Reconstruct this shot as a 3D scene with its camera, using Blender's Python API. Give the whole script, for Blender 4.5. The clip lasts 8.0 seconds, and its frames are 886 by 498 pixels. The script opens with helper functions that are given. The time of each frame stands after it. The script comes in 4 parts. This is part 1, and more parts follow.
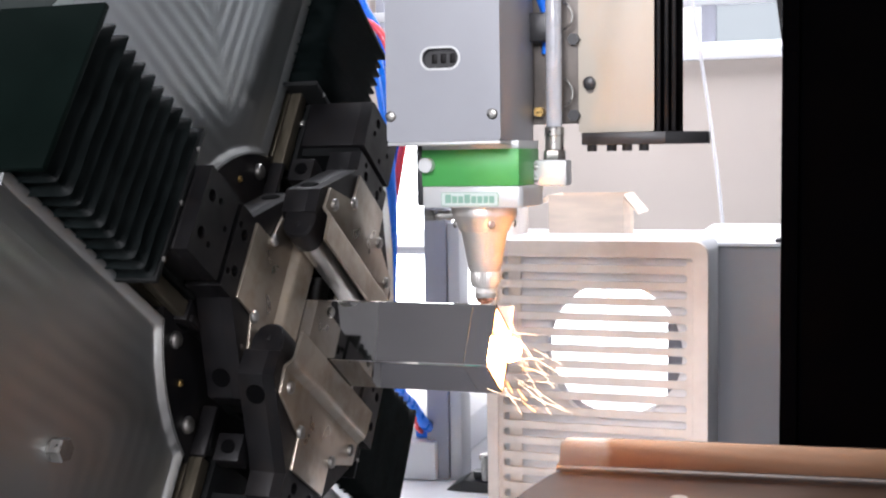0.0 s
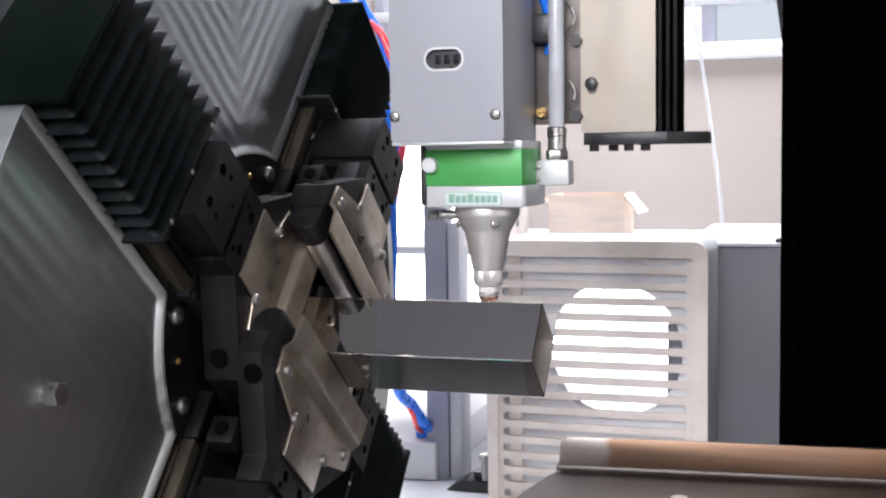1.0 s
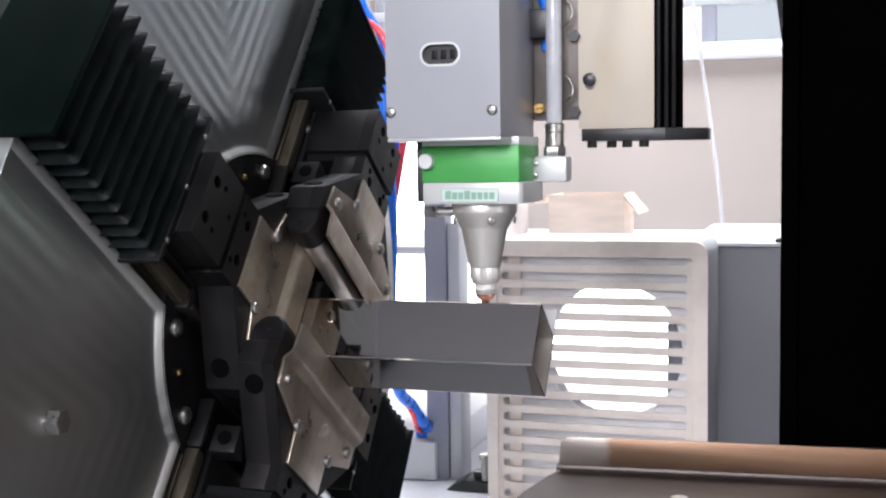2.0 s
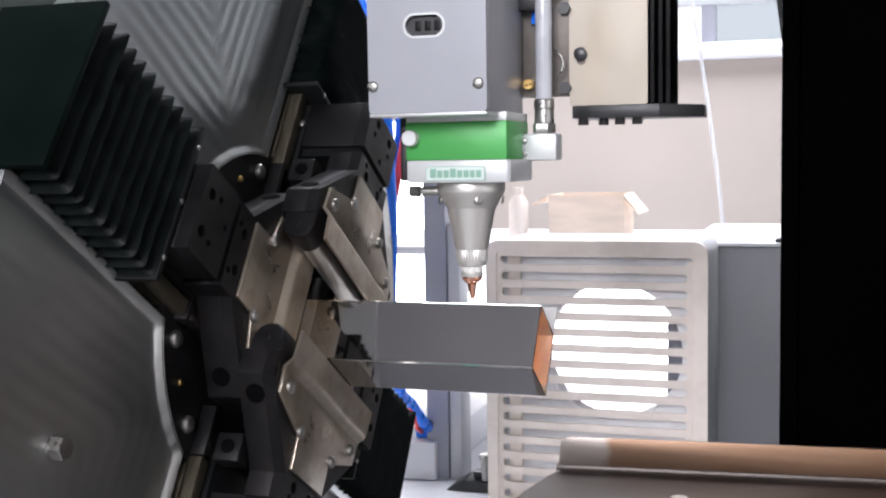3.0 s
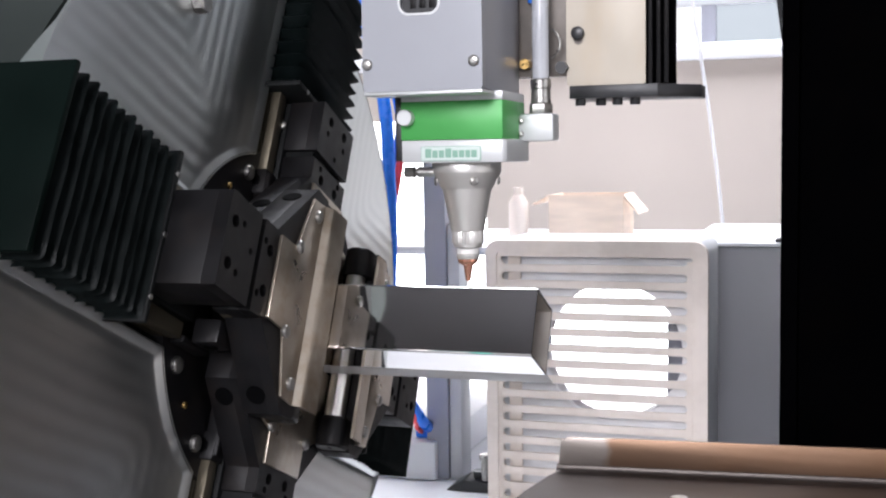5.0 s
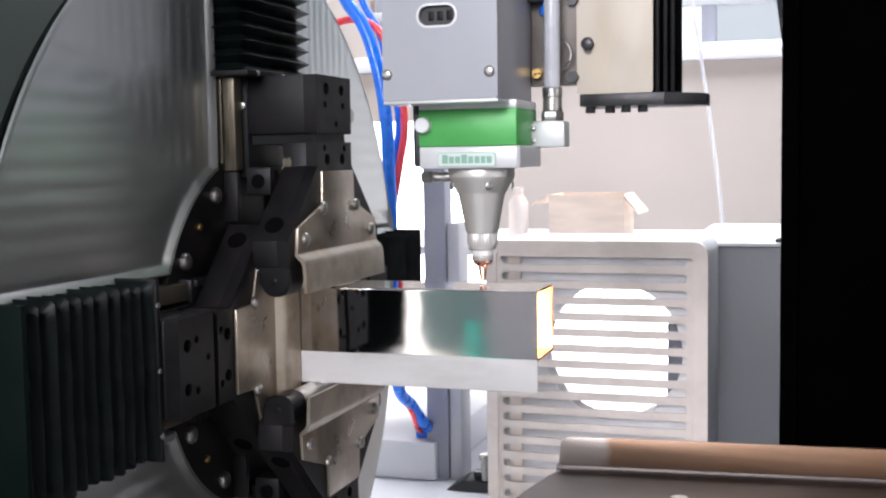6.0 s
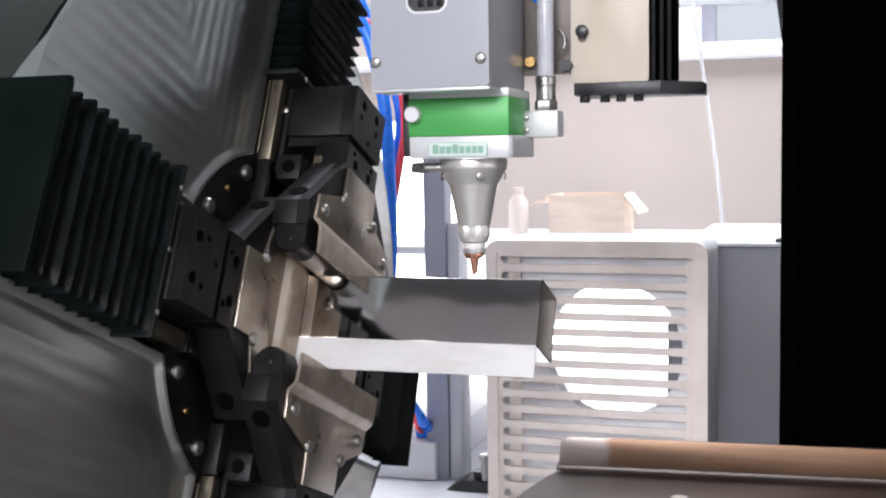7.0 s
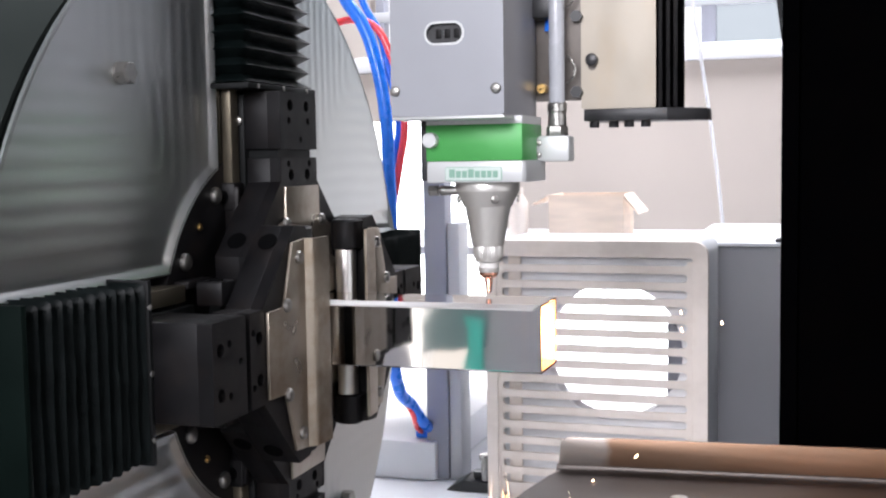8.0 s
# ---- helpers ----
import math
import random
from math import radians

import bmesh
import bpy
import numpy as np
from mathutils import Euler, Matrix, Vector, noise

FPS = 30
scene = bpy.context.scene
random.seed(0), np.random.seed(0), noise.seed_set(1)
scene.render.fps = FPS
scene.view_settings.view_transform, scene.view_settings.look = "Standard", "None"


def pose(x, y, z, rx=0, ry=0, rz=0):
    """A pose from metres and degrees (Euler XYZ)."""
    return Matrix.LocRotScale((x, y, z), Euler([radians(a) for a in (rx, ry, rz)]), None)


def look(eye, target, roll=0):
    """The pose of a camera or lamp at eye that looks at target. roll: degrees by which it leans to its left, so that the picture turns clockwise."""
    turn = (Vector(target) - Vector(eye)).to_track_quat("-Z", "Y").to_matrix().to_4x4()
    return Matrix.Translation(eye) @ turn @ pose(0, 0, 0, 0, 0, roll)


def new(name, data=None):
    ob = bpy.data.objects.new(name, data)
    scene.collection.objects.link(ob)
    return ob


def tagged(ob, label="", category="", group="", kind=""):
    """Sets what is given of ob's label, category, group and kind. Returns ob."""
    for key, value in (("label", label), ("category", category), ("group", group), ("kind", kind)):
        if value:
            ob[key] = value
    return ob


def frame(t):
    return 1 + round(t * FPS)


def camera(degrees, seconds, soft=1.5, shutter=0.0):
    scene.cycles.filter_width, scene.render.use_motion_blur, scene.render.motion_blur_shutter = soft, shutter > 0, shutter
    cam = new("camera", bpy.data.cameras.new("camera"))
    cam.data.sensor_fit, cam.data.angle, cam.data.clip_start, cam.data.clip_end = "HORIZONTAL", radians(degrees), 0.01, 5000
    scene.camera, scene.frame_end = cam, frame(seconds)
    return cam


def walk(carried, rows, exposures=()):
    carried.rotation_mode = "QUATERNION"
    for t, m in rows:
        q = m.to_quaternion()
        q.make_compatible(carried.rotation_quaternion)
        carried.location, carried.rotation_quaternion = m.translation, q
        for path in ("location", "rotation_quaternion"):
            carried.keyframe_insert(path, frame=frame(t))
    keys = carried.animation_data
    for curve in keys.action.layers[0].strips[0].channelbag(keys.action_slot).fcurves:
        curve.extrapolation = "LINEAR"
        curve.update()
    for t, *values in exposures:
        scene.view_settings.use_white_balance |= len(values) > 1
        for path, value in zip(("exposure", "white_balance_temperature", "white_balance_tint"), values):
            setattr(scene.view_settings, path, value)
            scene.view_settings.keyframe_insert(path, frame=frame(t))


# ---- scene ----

from mathutils import geometry

# ---------------------------------------------------------------- camera
EYE = Vector((0.22747, -0.97023, 0.15753))
RIGHT = Vector((0.94990, 0.31216, -0.01555))
UP = Vector((-0.01007, 0.08029, 0.99672))
AHEAD = Vector((-0.31238, 0.94663, -0.07941))
cam = camera(42.17, 8.0, soft=2.2)
STAND = Matrix((
    (RIGHT.x, UP.x, -AHEAD.x, EYE.x),
    (RIGHT.y, UP.y, -AHEAD.y, EYE.y),
    (RIGHT.z, UP.z, -AHEAD.z, EYE.z),
    (0, 0, 0, 1)))
walk(cam, [(0.0, STAND), (8.0, STAND)], exposures=[(0.0, 0.28, 6500, 16), (8.0, 0.28, 6500, 16)])

# ---------------------------------------------------------------- light
world = bpy.data.worlds.new("sky")
scene.world = world
world.use_nodes = True
wn = world.node_tree
sky = wn.nodes.new("ShaderNodeTexSky")
sky.sky_type = "NISHITA"
sky.sun_disc = False
sky.sun_elevation = radians(56)
sky.sun_rotation = radians(174)
wn.links.new(sky.outputs[0], wn.nodes["Background"].inputs[0])
wn.nodes["Background"].inputs[1].default_value = 0.12


def area(name, where, target, sx, sy, watts, colour=(1, 1, 1)):
    lamp = bpy.data.lights.new(name, "AREA")
    lamp.shape, lamp.size, lamp.size_y = "RECTANGLE", sx, sy
    lamp.energy, lamp.color = watts, colour
    ob = new(name, lamp)
    ob.matrix_world = look(where, target)
    return ob


sun = bpy.data.lights.new("sun", "SUN")
sun.energy, sun.angle, sun.color = 3.0, radians(0.53), (1.0, 0.95, 0.88)
sun_ob = new("sun", sun)
sun_ob.matrix_world = look((0.4, -4.0, 6.0), (0, 0, 0))
# fill lamp in an unseen roof opening, added for light from above
area("overhead_fill_lamp", (0.2, 1.75, 2.93), (0.2, 1.75, 0), 3.2, 1.5, 225, (0.90, 0.95, 1.0))
# fill lamp in an unseen east opening, added to brighten the cover rims
area("side_fill_lamp", (2.93, -1.4, 0.5), (0, -1.4, 0.5), 1.8, 1.6, 16, (0.94, 0.97, 1.0))
# fill lamp in an unseen rear opening, added for faces turned to the viewer
area("rear_fill_lamp", (0.15, -3.47, 1.35), (0.15, 0, 1.35), 1.5, 1.3, 120, (0.95, 0.97, 1.0))
area("glazed_door_lamp", (-1.346, -3.47, 0.40), (-1.346, 0, 0.40), 0.06, 2.3, 1.0, (1.0, 0.98, 0.92))
# lamp added in place of sunlit floor mirrored in the tube
area("floor_glow_lamp", (-1.221, -3.47, -0.77), (-1.221, 0, -0.77), 0.18, 0.28, 0.17, (1.0, 0.96, 0.88))


# ---------------------------------------------------------------- materials
def tree(name):
    m = bpy.data.materials.new(name)
    m.use_nodes = True
    return m, m.node_tree, m.node_tree.nodes["Principled BSDF"]


def surface(name, colour, rough=0.5, metal=0.0, vary=0.25, scale=18.0, bump=0.08, grain=220.0,
            stain=None, stain_amount=0.0, stretch=(1, 1, 1), spec=0.5, rough_vary=0.12, coat=0.0):
    """A paint, rubber or metal with two scales of variation."""
    m, t, b = tree(name)
    n, l = t.nodes.new, t.links.new
    co = n("ShaderNodeTexCoord")
    mp = n("ShaderNodeMapping")
    mp.inputs["Scale"].default_value = stretch
    l(co.outputs["Object"], mp.inputs["Vector"])
    big = n("ShaderNodeTexNoise")
    big.inputs["Scale"].default_value, big.inputs["Detail"].default_value = scale, 6
    fine = n("ShaderNodeTexNoise")
    fine.inputs["Scale"].default_value, fine.inputs["Detail"].default_value = grain, 4
    l(mp.outputs[0], big.inputs["Vector"])
    l(mp.outputs[0], fine.inputs["Vector"])
    ramp = n("ShaderNodeMapRange")
    ramp.inputs["From Min"].default_value, ramp.inputs["From Max"].default_value = 0.3, 0.7
    ramp.inputs["To Min"].default_value, ramp.inputs["To Max"].default_value = 1 - vary, 1 + vary
    l(big.outputs["Fac"], ramp.inputs["Value"])
    tint = n("ShaderNodeVectorMath")
    tint.operation = "SCALE"
    tint.inputs[0].default_value = colour
    l(ramp.outputs[0], tint.inputs["Scale"])
    out = tint.outputs[0]
    if stain:
        blot = n("ShaderNodeTexNoise")
        blot.inputs["Scale"].default_value, blot.inputs["Detail"].default_value = scale * 1.6, 5
        blot.inputs["Roughness"].default_value = 0.6
        l(mp.outputs[0], blot.inputs["Vector"])
        cut = n("ShaderNodeMapRange")
        cut.inputs["From Min"].default_value, cut.inputs["From Max"].default_value = 0.47, 0.75
        cut.inputs["To Max"].default_value = stain_amount
        l(blot.outputs["Fac"], cut.inputs["Value"])
        mix = n("ShaderNodeMix")
        mix.data_type = "RGBA"
        l(cut.outputs[0], mix.inputs["Factor"])
        l(out, mix.inputs[6])
        mix.inputs[7].default_value = (*stain, 1)
        out = mix.outputs[2]
    l(out, b.inputs["Base Color"])
    rr = n("ShaderNodeMapRange")
    rr.inputs["From Min"].default_value, rr.inputs["From Max"].default_value = 0.3, 0.7
    rr.inputs["To Min"].default_value, rr.inputs["To Max"].default_value = max(0.02, rough - rough_vary), min(1, rough + rough_vary)
    l(big.outputs["Fac"], rr.inputs["Value"])
    l(rr.outputs[0], b.inputs["Roughness"])
    b.inputs["Metallic"].default_value = metal
    b.inputs["Specular IOR Level"].default_value = spec
    b.inputs["Coat Weight"].default_value = coat
    if bump:
        bp = n("ShaderNodeBump")
        bp.inputs["Strength"].default_value = bump
        bp.inputs["Distance"].default_value = 0.00025
        l(fine.outputs["Fac"], bp.inputs["Height"])
        l(bp.outputs[0], b.inputs["Normal"])
    return m


def glow(name, colour, strength):
    m, t, b = tree(name)
    b.inputs["Base Color"].default_value = (0.02, 0.02, 0.02, 1)
    b.inputs["Emission Color"].default_value = (*colour, 1)
    b.inputs["Emission Strength"].default_value = strength
    return m


def petal_steel():
    """Satin stainless sheet whose polishing ripples run along its edges."""
    m = surface("petal_steel", (0.61, 0.625, 0.62), 0.35, 1.0, 0.025, 9, 0.0, 300, stretch=(1, 1, 1), rough_vary=0.02)
    t = m.node_tree
    b = t.nodes["Principled BSDF"]
    n, l = t.nodes.new, t.links.new
    co = n("ShaderNodeTexCoord")
    xyz = n("ShaderNodeSeparateXYZ")
    l(co.outputs["Object"], xyz.inputs[0])
    ay, az = n("ShaderNodeMath"), n("ShaderNodeMath")
    ay.operation = az.operation = "ABSOLUTE"
    l(xyz.outputs["Y"], ay.inputs[0])
    l(xyz.outputs["Z"], az.inputs[0])
    low = n("ShaderNodeMath")
    low.operation = "SMOOTH_MIN"
    low.inputs[2].default_value = 0.03
    l(ay.outputs[0], low.inputs[0])
    l(az.outputs[0], low.inputs[1])
    wob = n("ShaderNodeTexNoise")
    wob.inputs["Scale"].default_value = 7
    l(co.outputs["Object"], wob.inputs["Vector"])
    add = n("ShaderNodeMath")
    add.operation = "MULTIPLY_ADD"
    add.inputs[1].default_value = 0.014
    l(wob.outputs["Fac"], add.inputs[0])
    l(low.outputs[0], add.inputs[2])
    freq = n("ShaderNodeMath")
    freq.operation = "MULTIPLY"
    freq.inputs[1].default_value = 2 * math.pi / 0.0165
    l(add.outputs[0], freq.inputs[0])
    wave = n("ShaderNodeMath")
    wave.operation = "SINE"
    l(freq.outputs[0], wave.inputs[0])
    bp = n("ShaderNodeBump")
    bp.inputs["Strength"].default_value = 0.17
    bp.inputs["Distance"].default_value = 0.0008
    l(wave.outputs[0], bp.inputs["Height"])
    l(bp.outputs[0], b.inputs["Normal"])
    return m


M_PETAL = petal_steel()
M_TUBE = surface("polished_tube", (0.68, 0.67, 0.66), 0.045, 1.0, 0.04, 14, 0.0, 420, stain=(0.48, 0.44, 0.38), stain_amount=0.2, stretch=(0.25, 1, 1), rough_vary=0.02)
def stain_and_mirror_tint():
    """Brown handling and heat stains near the jaws; their tan also paints in the mirrored jaw plates."""
    t = M_TUBE.node_tree
    n, l = t.nodes.new, t.links.new
    b = t.nodes["Principled BSDF"]
    co = n("ShaderNodeTexCoord")
    xyz = n("ShaderNodeSeparateXYZ")
    l(co.outputs["Object"], xyz.inputs[0])
    edge = n("ShaderNodeMapRange")
    edge.inputs["From Min"].default_value, edge.inputs["From Max"].default_value = -0.172, -0.186
    l(xyz.outputs["X"], edge.inputs["Value"])
    spot = n("ShaderNodeTexNoise")
    spot.inputs["Scale"].default_value, spot.inputs["Detail"].default_value = 38, 5
    l(co.outputs["Object"], spot.inputs["Vector"])
    lev = n("ShaderNodeMapRange")
    lev.inputs["From Min"].default_value, lev.inputs["From Max"].default_value = 0.35, 0.65
    lev.inputs["To Min"].default_value, lev.inputs["To Max"].default_value = 0.25, 0.9
    l(spot.outputs["Fac"], lev.inputs["Value"])
    both = n("ShaderNodeMath")
    both.operation = "MULTIPLY"
    l(edge.outputs[0], both.inputs[0])
    l(lev.outputs[0], both.inputs[1])
    mix = n("ShaderNodeMix")
    mix.data_type = "RGBA"
    l(both.outputs[0], mix.inputs["Factor"])
    l(b.inputs["Base Color"].links[0].from_socket, mix.inputs[6])
    mix.inputs[7].default_value = (0.55, 0.46, 0.35, 1)
    l(mix.outputs[2], b.inputs["Base Color"])
    wave = n("ShaderNodeTexNoise")
    wave.inputs["Scale"].default_value, wave.inputs["Detail"].default_value = 17, 1
    l(co.outputs["Object"], wave.inputs["Vector"])
    bp = n("ShaderNodeBump")
    bp.inputs["Strength"].default_value, bp.inputs["Distance"].default_value = 0.35, 0.0007
    l(wave.outputs["Fac"], bp.inputs["Height"])
    l(bp.outputs[0], b.inputs["Normal"])


stain_and_mirror_tint()
M_BORE = surface("scorched_bore", (0.40, 0.36, 0.32), 0.55, 0.3, 0.15, 40, 0.1, 300)
M_FLANGE = surface("matt_flange", (0.56, 0.55, 0.54), 0.5, 0.35, 0.06, 30, 0.06, 300, stain=(0.34, 0.32, 0.29), stain_amount=0.45, stretch=(0.3, 1, 1))
M_OXIDE = surface("black_oxide", (0.0054, 0.0051, 0.0058), 0.46, 0.1, 0.3, 24, 0.05, 500, stain=(0.016, 0.0115, 0.0095), stain_amount=0.5, spec=0.19)
M_OXIDE_DARK = surface("dark_casting", (0.006, 0.0066, 0.0068), 0.5, 0.05, 0.3, 20, 0.1, 300, spec=0.14)
M_PLATE = surface("worn_steel_plate", (0.39, 0.34, 0.28), 0.36, 0.9, 0.12, 26, 0.03, 380, stain=(0.22, 0.15, 0.09), stain_amount=0.6, rough_vary=0.1)
M_ROLLER = surface("ground_roller", (0.62, 0.60, 0.57), 0.38, 1.0, 0.05, 40, 0.0, 600, rough_vary=0.03)
M_SCREW = surface("zinc_screw", (0.36, 0.35, 0.33), 0.36, 1.0, 0.12, 200, 0.03, 900)
M_BRASS = surface("brass", (0.65, 0.43, 0.16), 0.3, 1.0, 0.15, 200, 0.03, 900)
M_RUBBER = surface("bellows_rubber", (0.0022, 0.0040, 0.0040), 0.42, 0.0, 0.35, 40, 0.5, 260, stain=(0.006, 0.009, 0.0095), stain_amount=0.6, spec=0.09)
M_GREENBLACK = surface("dark_green_paint", (0.0028, 0.0062, 0.0052), 0.5, 0.0, 0.25, 14, 0.05, 300, spec=0.03)
# near-black that paints the shade inside holes onto solid discs
M_HOLE = surface("painted_hole_shade", (0.0015, 0.0015, 0.0017), 0.7, 0.0, 0.2, 60, 0.0, 300, spec=0.03)
M_GIB = surface("gib_strip", (0.13, 0.112, 0.082), 0.4, 0.8, 0.2, 30, 0.05, 400, stretch=(6, 1, 1))
M_GREYPAINT = surface("grey_paint", (0.31, 0.318, 0.345), 0.38, 0.15, 0.04, 12, 0.05, 700, rough_vary=0.05)
M_GREYBLOCK = surface("anodised_grey", (0.60, 0.61, 0.61), 0.38, 0.25, 0.04, 20, 0.03, 700)
M_MOUNT = surface("mount_steel", (0.22, 0.195, 0.175), 0.4, 0.4, 0.08, 20, 0.04, 500, stain=(0.08, 0.075, 0.07), stain_amount=0.4)
M_GREEN = surface("green_anodised", (0.065, 0.36, 0.085), 0.4, 0.1, 0.08, 20, 0.04, 700)
M_LABEL = surface("pale_label", (0.58, 0.66, 0.62), 0.4, 0.0, 0.05, 30, 0.02, 700)
M_LABELBAR = surface("label_print", (0.22, 0.40, 0.31), 0.5, 0.0, 0.05, 30, 0.0, 700)
M_SATIN = surface("satin_cone", (0.64, 0.62, 0.59), 0.42, 0.7, 0.03, 20, 0.0, 600, rough_vary=0.02)
M_COPPER = surface("copper_nozzle", (0.80, 0.40, 0.28), 0.22, 1.0, 0.1, 120, 0.02, 900)
M_CERAMIC = surface("white_ceramic", (0.74, 0.72, 0.69), 0.4, 0.0, 0.04, 120, 0.02, 900)
M_BLACKPLASTIC = surface("black_plastic", (0.018, 0.018, 0.02), 0.4, 0.0, 0.25, 60, 0.05, 500)
M_BEIGE = surface("aged_beige_plate", (0.34, 0.30, 0.245), 0.42, 0.25, 0.07, 22, 0.03, 400, stain=(0.36, 0.27, 0.17), stain_amount=0.3, stretch=(1, 1, 0.5))
M_HOSE = surface("milky_hose", (0.44, 0.45, 0.48), 0.25, 0.0, 0.06, 60, 0.02, 500, coat=0.4)
M_BLUE = surface("blue_hose", (0.012, 0.19, 0.88), 0.3, 0.0, 0.1, 30, 0.02, 400)
M_RED = surface("red_hose", (0.92, 0.07, 0.08), 0.3, 0.0, 0.1, 30, 0.02, 400)
M_FAN = surface("cream_louvre", (0.86, 0.77, 0.70), 0.5, 0.0, 0.05, 16, 0.05, 300, stain=(0.55, 0.46, 0.38), stain_amount=0.3)
M_CASE = surface("light_grey_case", (0.50, 0.51, 0.53), 0.45, 0.0, 0.05, 10, 0.05, 300)
M_FANIN = surface("grey_fan_inside", (0.82, 0.82, 0.84), 0.55, 0.0, 0.12, 14, 0.05, 300)
M_CABINET = surface("grey_cabinet", (0.26, 0.26, 0.28), 0.4, 0.1, 0.03, 3, 0.02, 300, rough_vary=0.03)
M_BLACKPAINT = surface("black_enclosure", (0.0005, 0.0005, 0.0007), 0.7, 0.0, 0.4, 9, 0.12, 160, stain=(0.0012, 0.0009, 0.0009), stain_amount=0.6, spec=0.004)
M_RAIL = surface("scorched_rail", (0.235, 0.145, 0.096), 0.46, 0.9, 0.14, 8, 0.02, 260, stain=(0.24, 0.125, 0.065), stain_amount=0.55, stretch=(0.4, 1, 1))


def pale_end_tint():
    """Paler up to a ragged edge along the rail, brown beyond it."""
    t = M_RAIL.node_tree
    n, l = t.nodes.new, t.links.new
    b = t.nodes["Principled BSDF"]
    co = n("ShaderNodeTexCoord")
    xyz = n("ShaderNodeSeparateXYZ")
    l(co.outputs["Object"], xyz.inputs[0])
    rag = n("ShaderNodeTexNoise")
    rag.inputs["Scale"].default_value, rag.inputs["Detail"].default_value = 60, 3
    l(co.outputs["Object"], rag.inputs["Vector"])
    add = n("ShaderNodeMath")
    add.operation = "MULTIPLY_ADD"
    add.inputs[1].default_value = 0.02
    l(rag.outputs["Fac"], add.inputs[0])
    l(xyz.outputs["X"], add.inputs[2])
    edge = n("ShaderNodeMapRange")
    edge.inputs["From Min"].default_value, edge.inputs["From Max"].default_value = 0.060, 0.050
    l(add.outputs[0], edge.inputs["Value"])
    mix = n("ShaderNodeMix")
    mix.data_type = "RGBA"
    l(edge.outputs[0], mix.inputs["Factor"])
    l(b.inputs["Base Color"].links[0].from_socket, mix.inputs[6])
    mix.inputs[7].default_value = (0.36, 0.315, 0.285, 1)
    l(mix.outputs[2], b.inputs["Base Color"])


pale_end_tint()
# flat flange and bend are darker than the upright flange
M_RAILTOP = surface("dark_rail_top", (0.070, 0.060, 0.055), 0.42, 0.8, 0.2, 8, 0.05, 260, stain=(0.05, 0.036, 0.03), stain_amount=0.5, stretch=(0.4, 1, 1))
M_WALL = surface("beige_wall", (0.47, 0.42, 0.38), 0.8, 0.0, 0.05, 2.5, 0.1, 60)
M_PALEWALL = surface("pale_grey_wall", (0.58, 0.58, 0.63), 0.8, 0.0, 0.08, 2.0, 0.1, 60, stain=(0.66, 0.60, 0.52), stain_amount=0.5)
M_FLOOR = surface("concrete_floor", (0.36, 0.36, 0.36), 0.6, 0.0, 0.2, 3.0, 0.2, 90, stain=(0.2, 0.2, 0.2), stain_amount=0.5)
M_ROOF = surface("grey_roof_sheet", (0.13, 0.13, 0.14), 0.6, 0.0, 0.1, 2, 0.05, 60)
M_WHITE = surface("white_paint", (0.78, 0.79, 0.82), 0.4, 0.0, 0.04, 6, 0.03, 300)
M_GREYPOST = surface("blue_grey_post", (0.30, 0.31, 0.36), 0.45, 0.0, 0.08, 8, 0.04, 300)
M_CARD = surface("cardboard", (0.84, 0.70, 0.58), 0.8, 0.0, 0.12, 9, 0.15, 200, stretch=(1, 1, 6))
M_HOUSING = surface("housing_paint", (0.29, 0.34, 0.325), 0.4, 0.1, 0.08, 5, 0.05, 300)
M_DRUM = surface("drum_paint", (0.022, 0.027, 0.025), 0.5, 0.0, 0.12, 6, 0.05, 300, spec=0.2)
M_TEAL = surface("teal_strip", (0.10, 0.78, 0.64), 0.5, 0.0, 0.08, 5, 0.05, 300)
M_SLATE = surface("slate_green_panel", (0.27, 0.39, 0.39), 0.6, 0.0, 0.12, 6, 0.05, 120)
M_SPARK = glow("spark_glow", (1.0, 0.42, 0.12), 12)
M_SPARKHOT = glow("spark_hot", (1.0, 0.66, 0.40), 16)
M_MELT = glow("melt_glow", (1.0, 0.36, 0.10), 900)
M_SKYGLOW = glow("bright_yard", (0.95, 0.98, 1.0), 6.0)
# glow added for the far chuck covers to reflect
M_ADDEDGLOW = glow("added_backdrop_glow", (0.95, 0.98, 1.0), 1.0)
M_PANE = glow("sky_in_window", (0.80, 0.92, 1.0), 0.60)
M_PANEBRIGHT = glow("open_sky_in_window", (0.96, 0.98, 1.0), 1.1)


# ---------------------------------------------------------------- mesh helpers
def part(name, bm, material, parent=None, label="", smooth=False):
    me = bpy.data.meshes.new(name)
    bmesh.ops.recalc_face_normals(bm, faces=bm.faces)
    bm.to_mesh(me)
    bm.free()
    if smooth is not None:
        me.polygons.foreach_set("use_smooth", [True] * len(me.polygons))
        me.set_sharp_from_angle(angle=radians(60 if smooth else 28))
    me.materials.append(material)
    ob = new(name, me)
    if parent:
        ob.parent = parent
    if label:
        ob["label"] = label
    return ob


def bevelled(bm, width, segments=2, edges=None):
    if width > 0:
        bmesh.ops.bevel(bm, geom=list(edges if edges else bm.edges), offset=width, segments=segments, profile=0.5, affect="EDGES", clamp_overlap=True)
    return bm


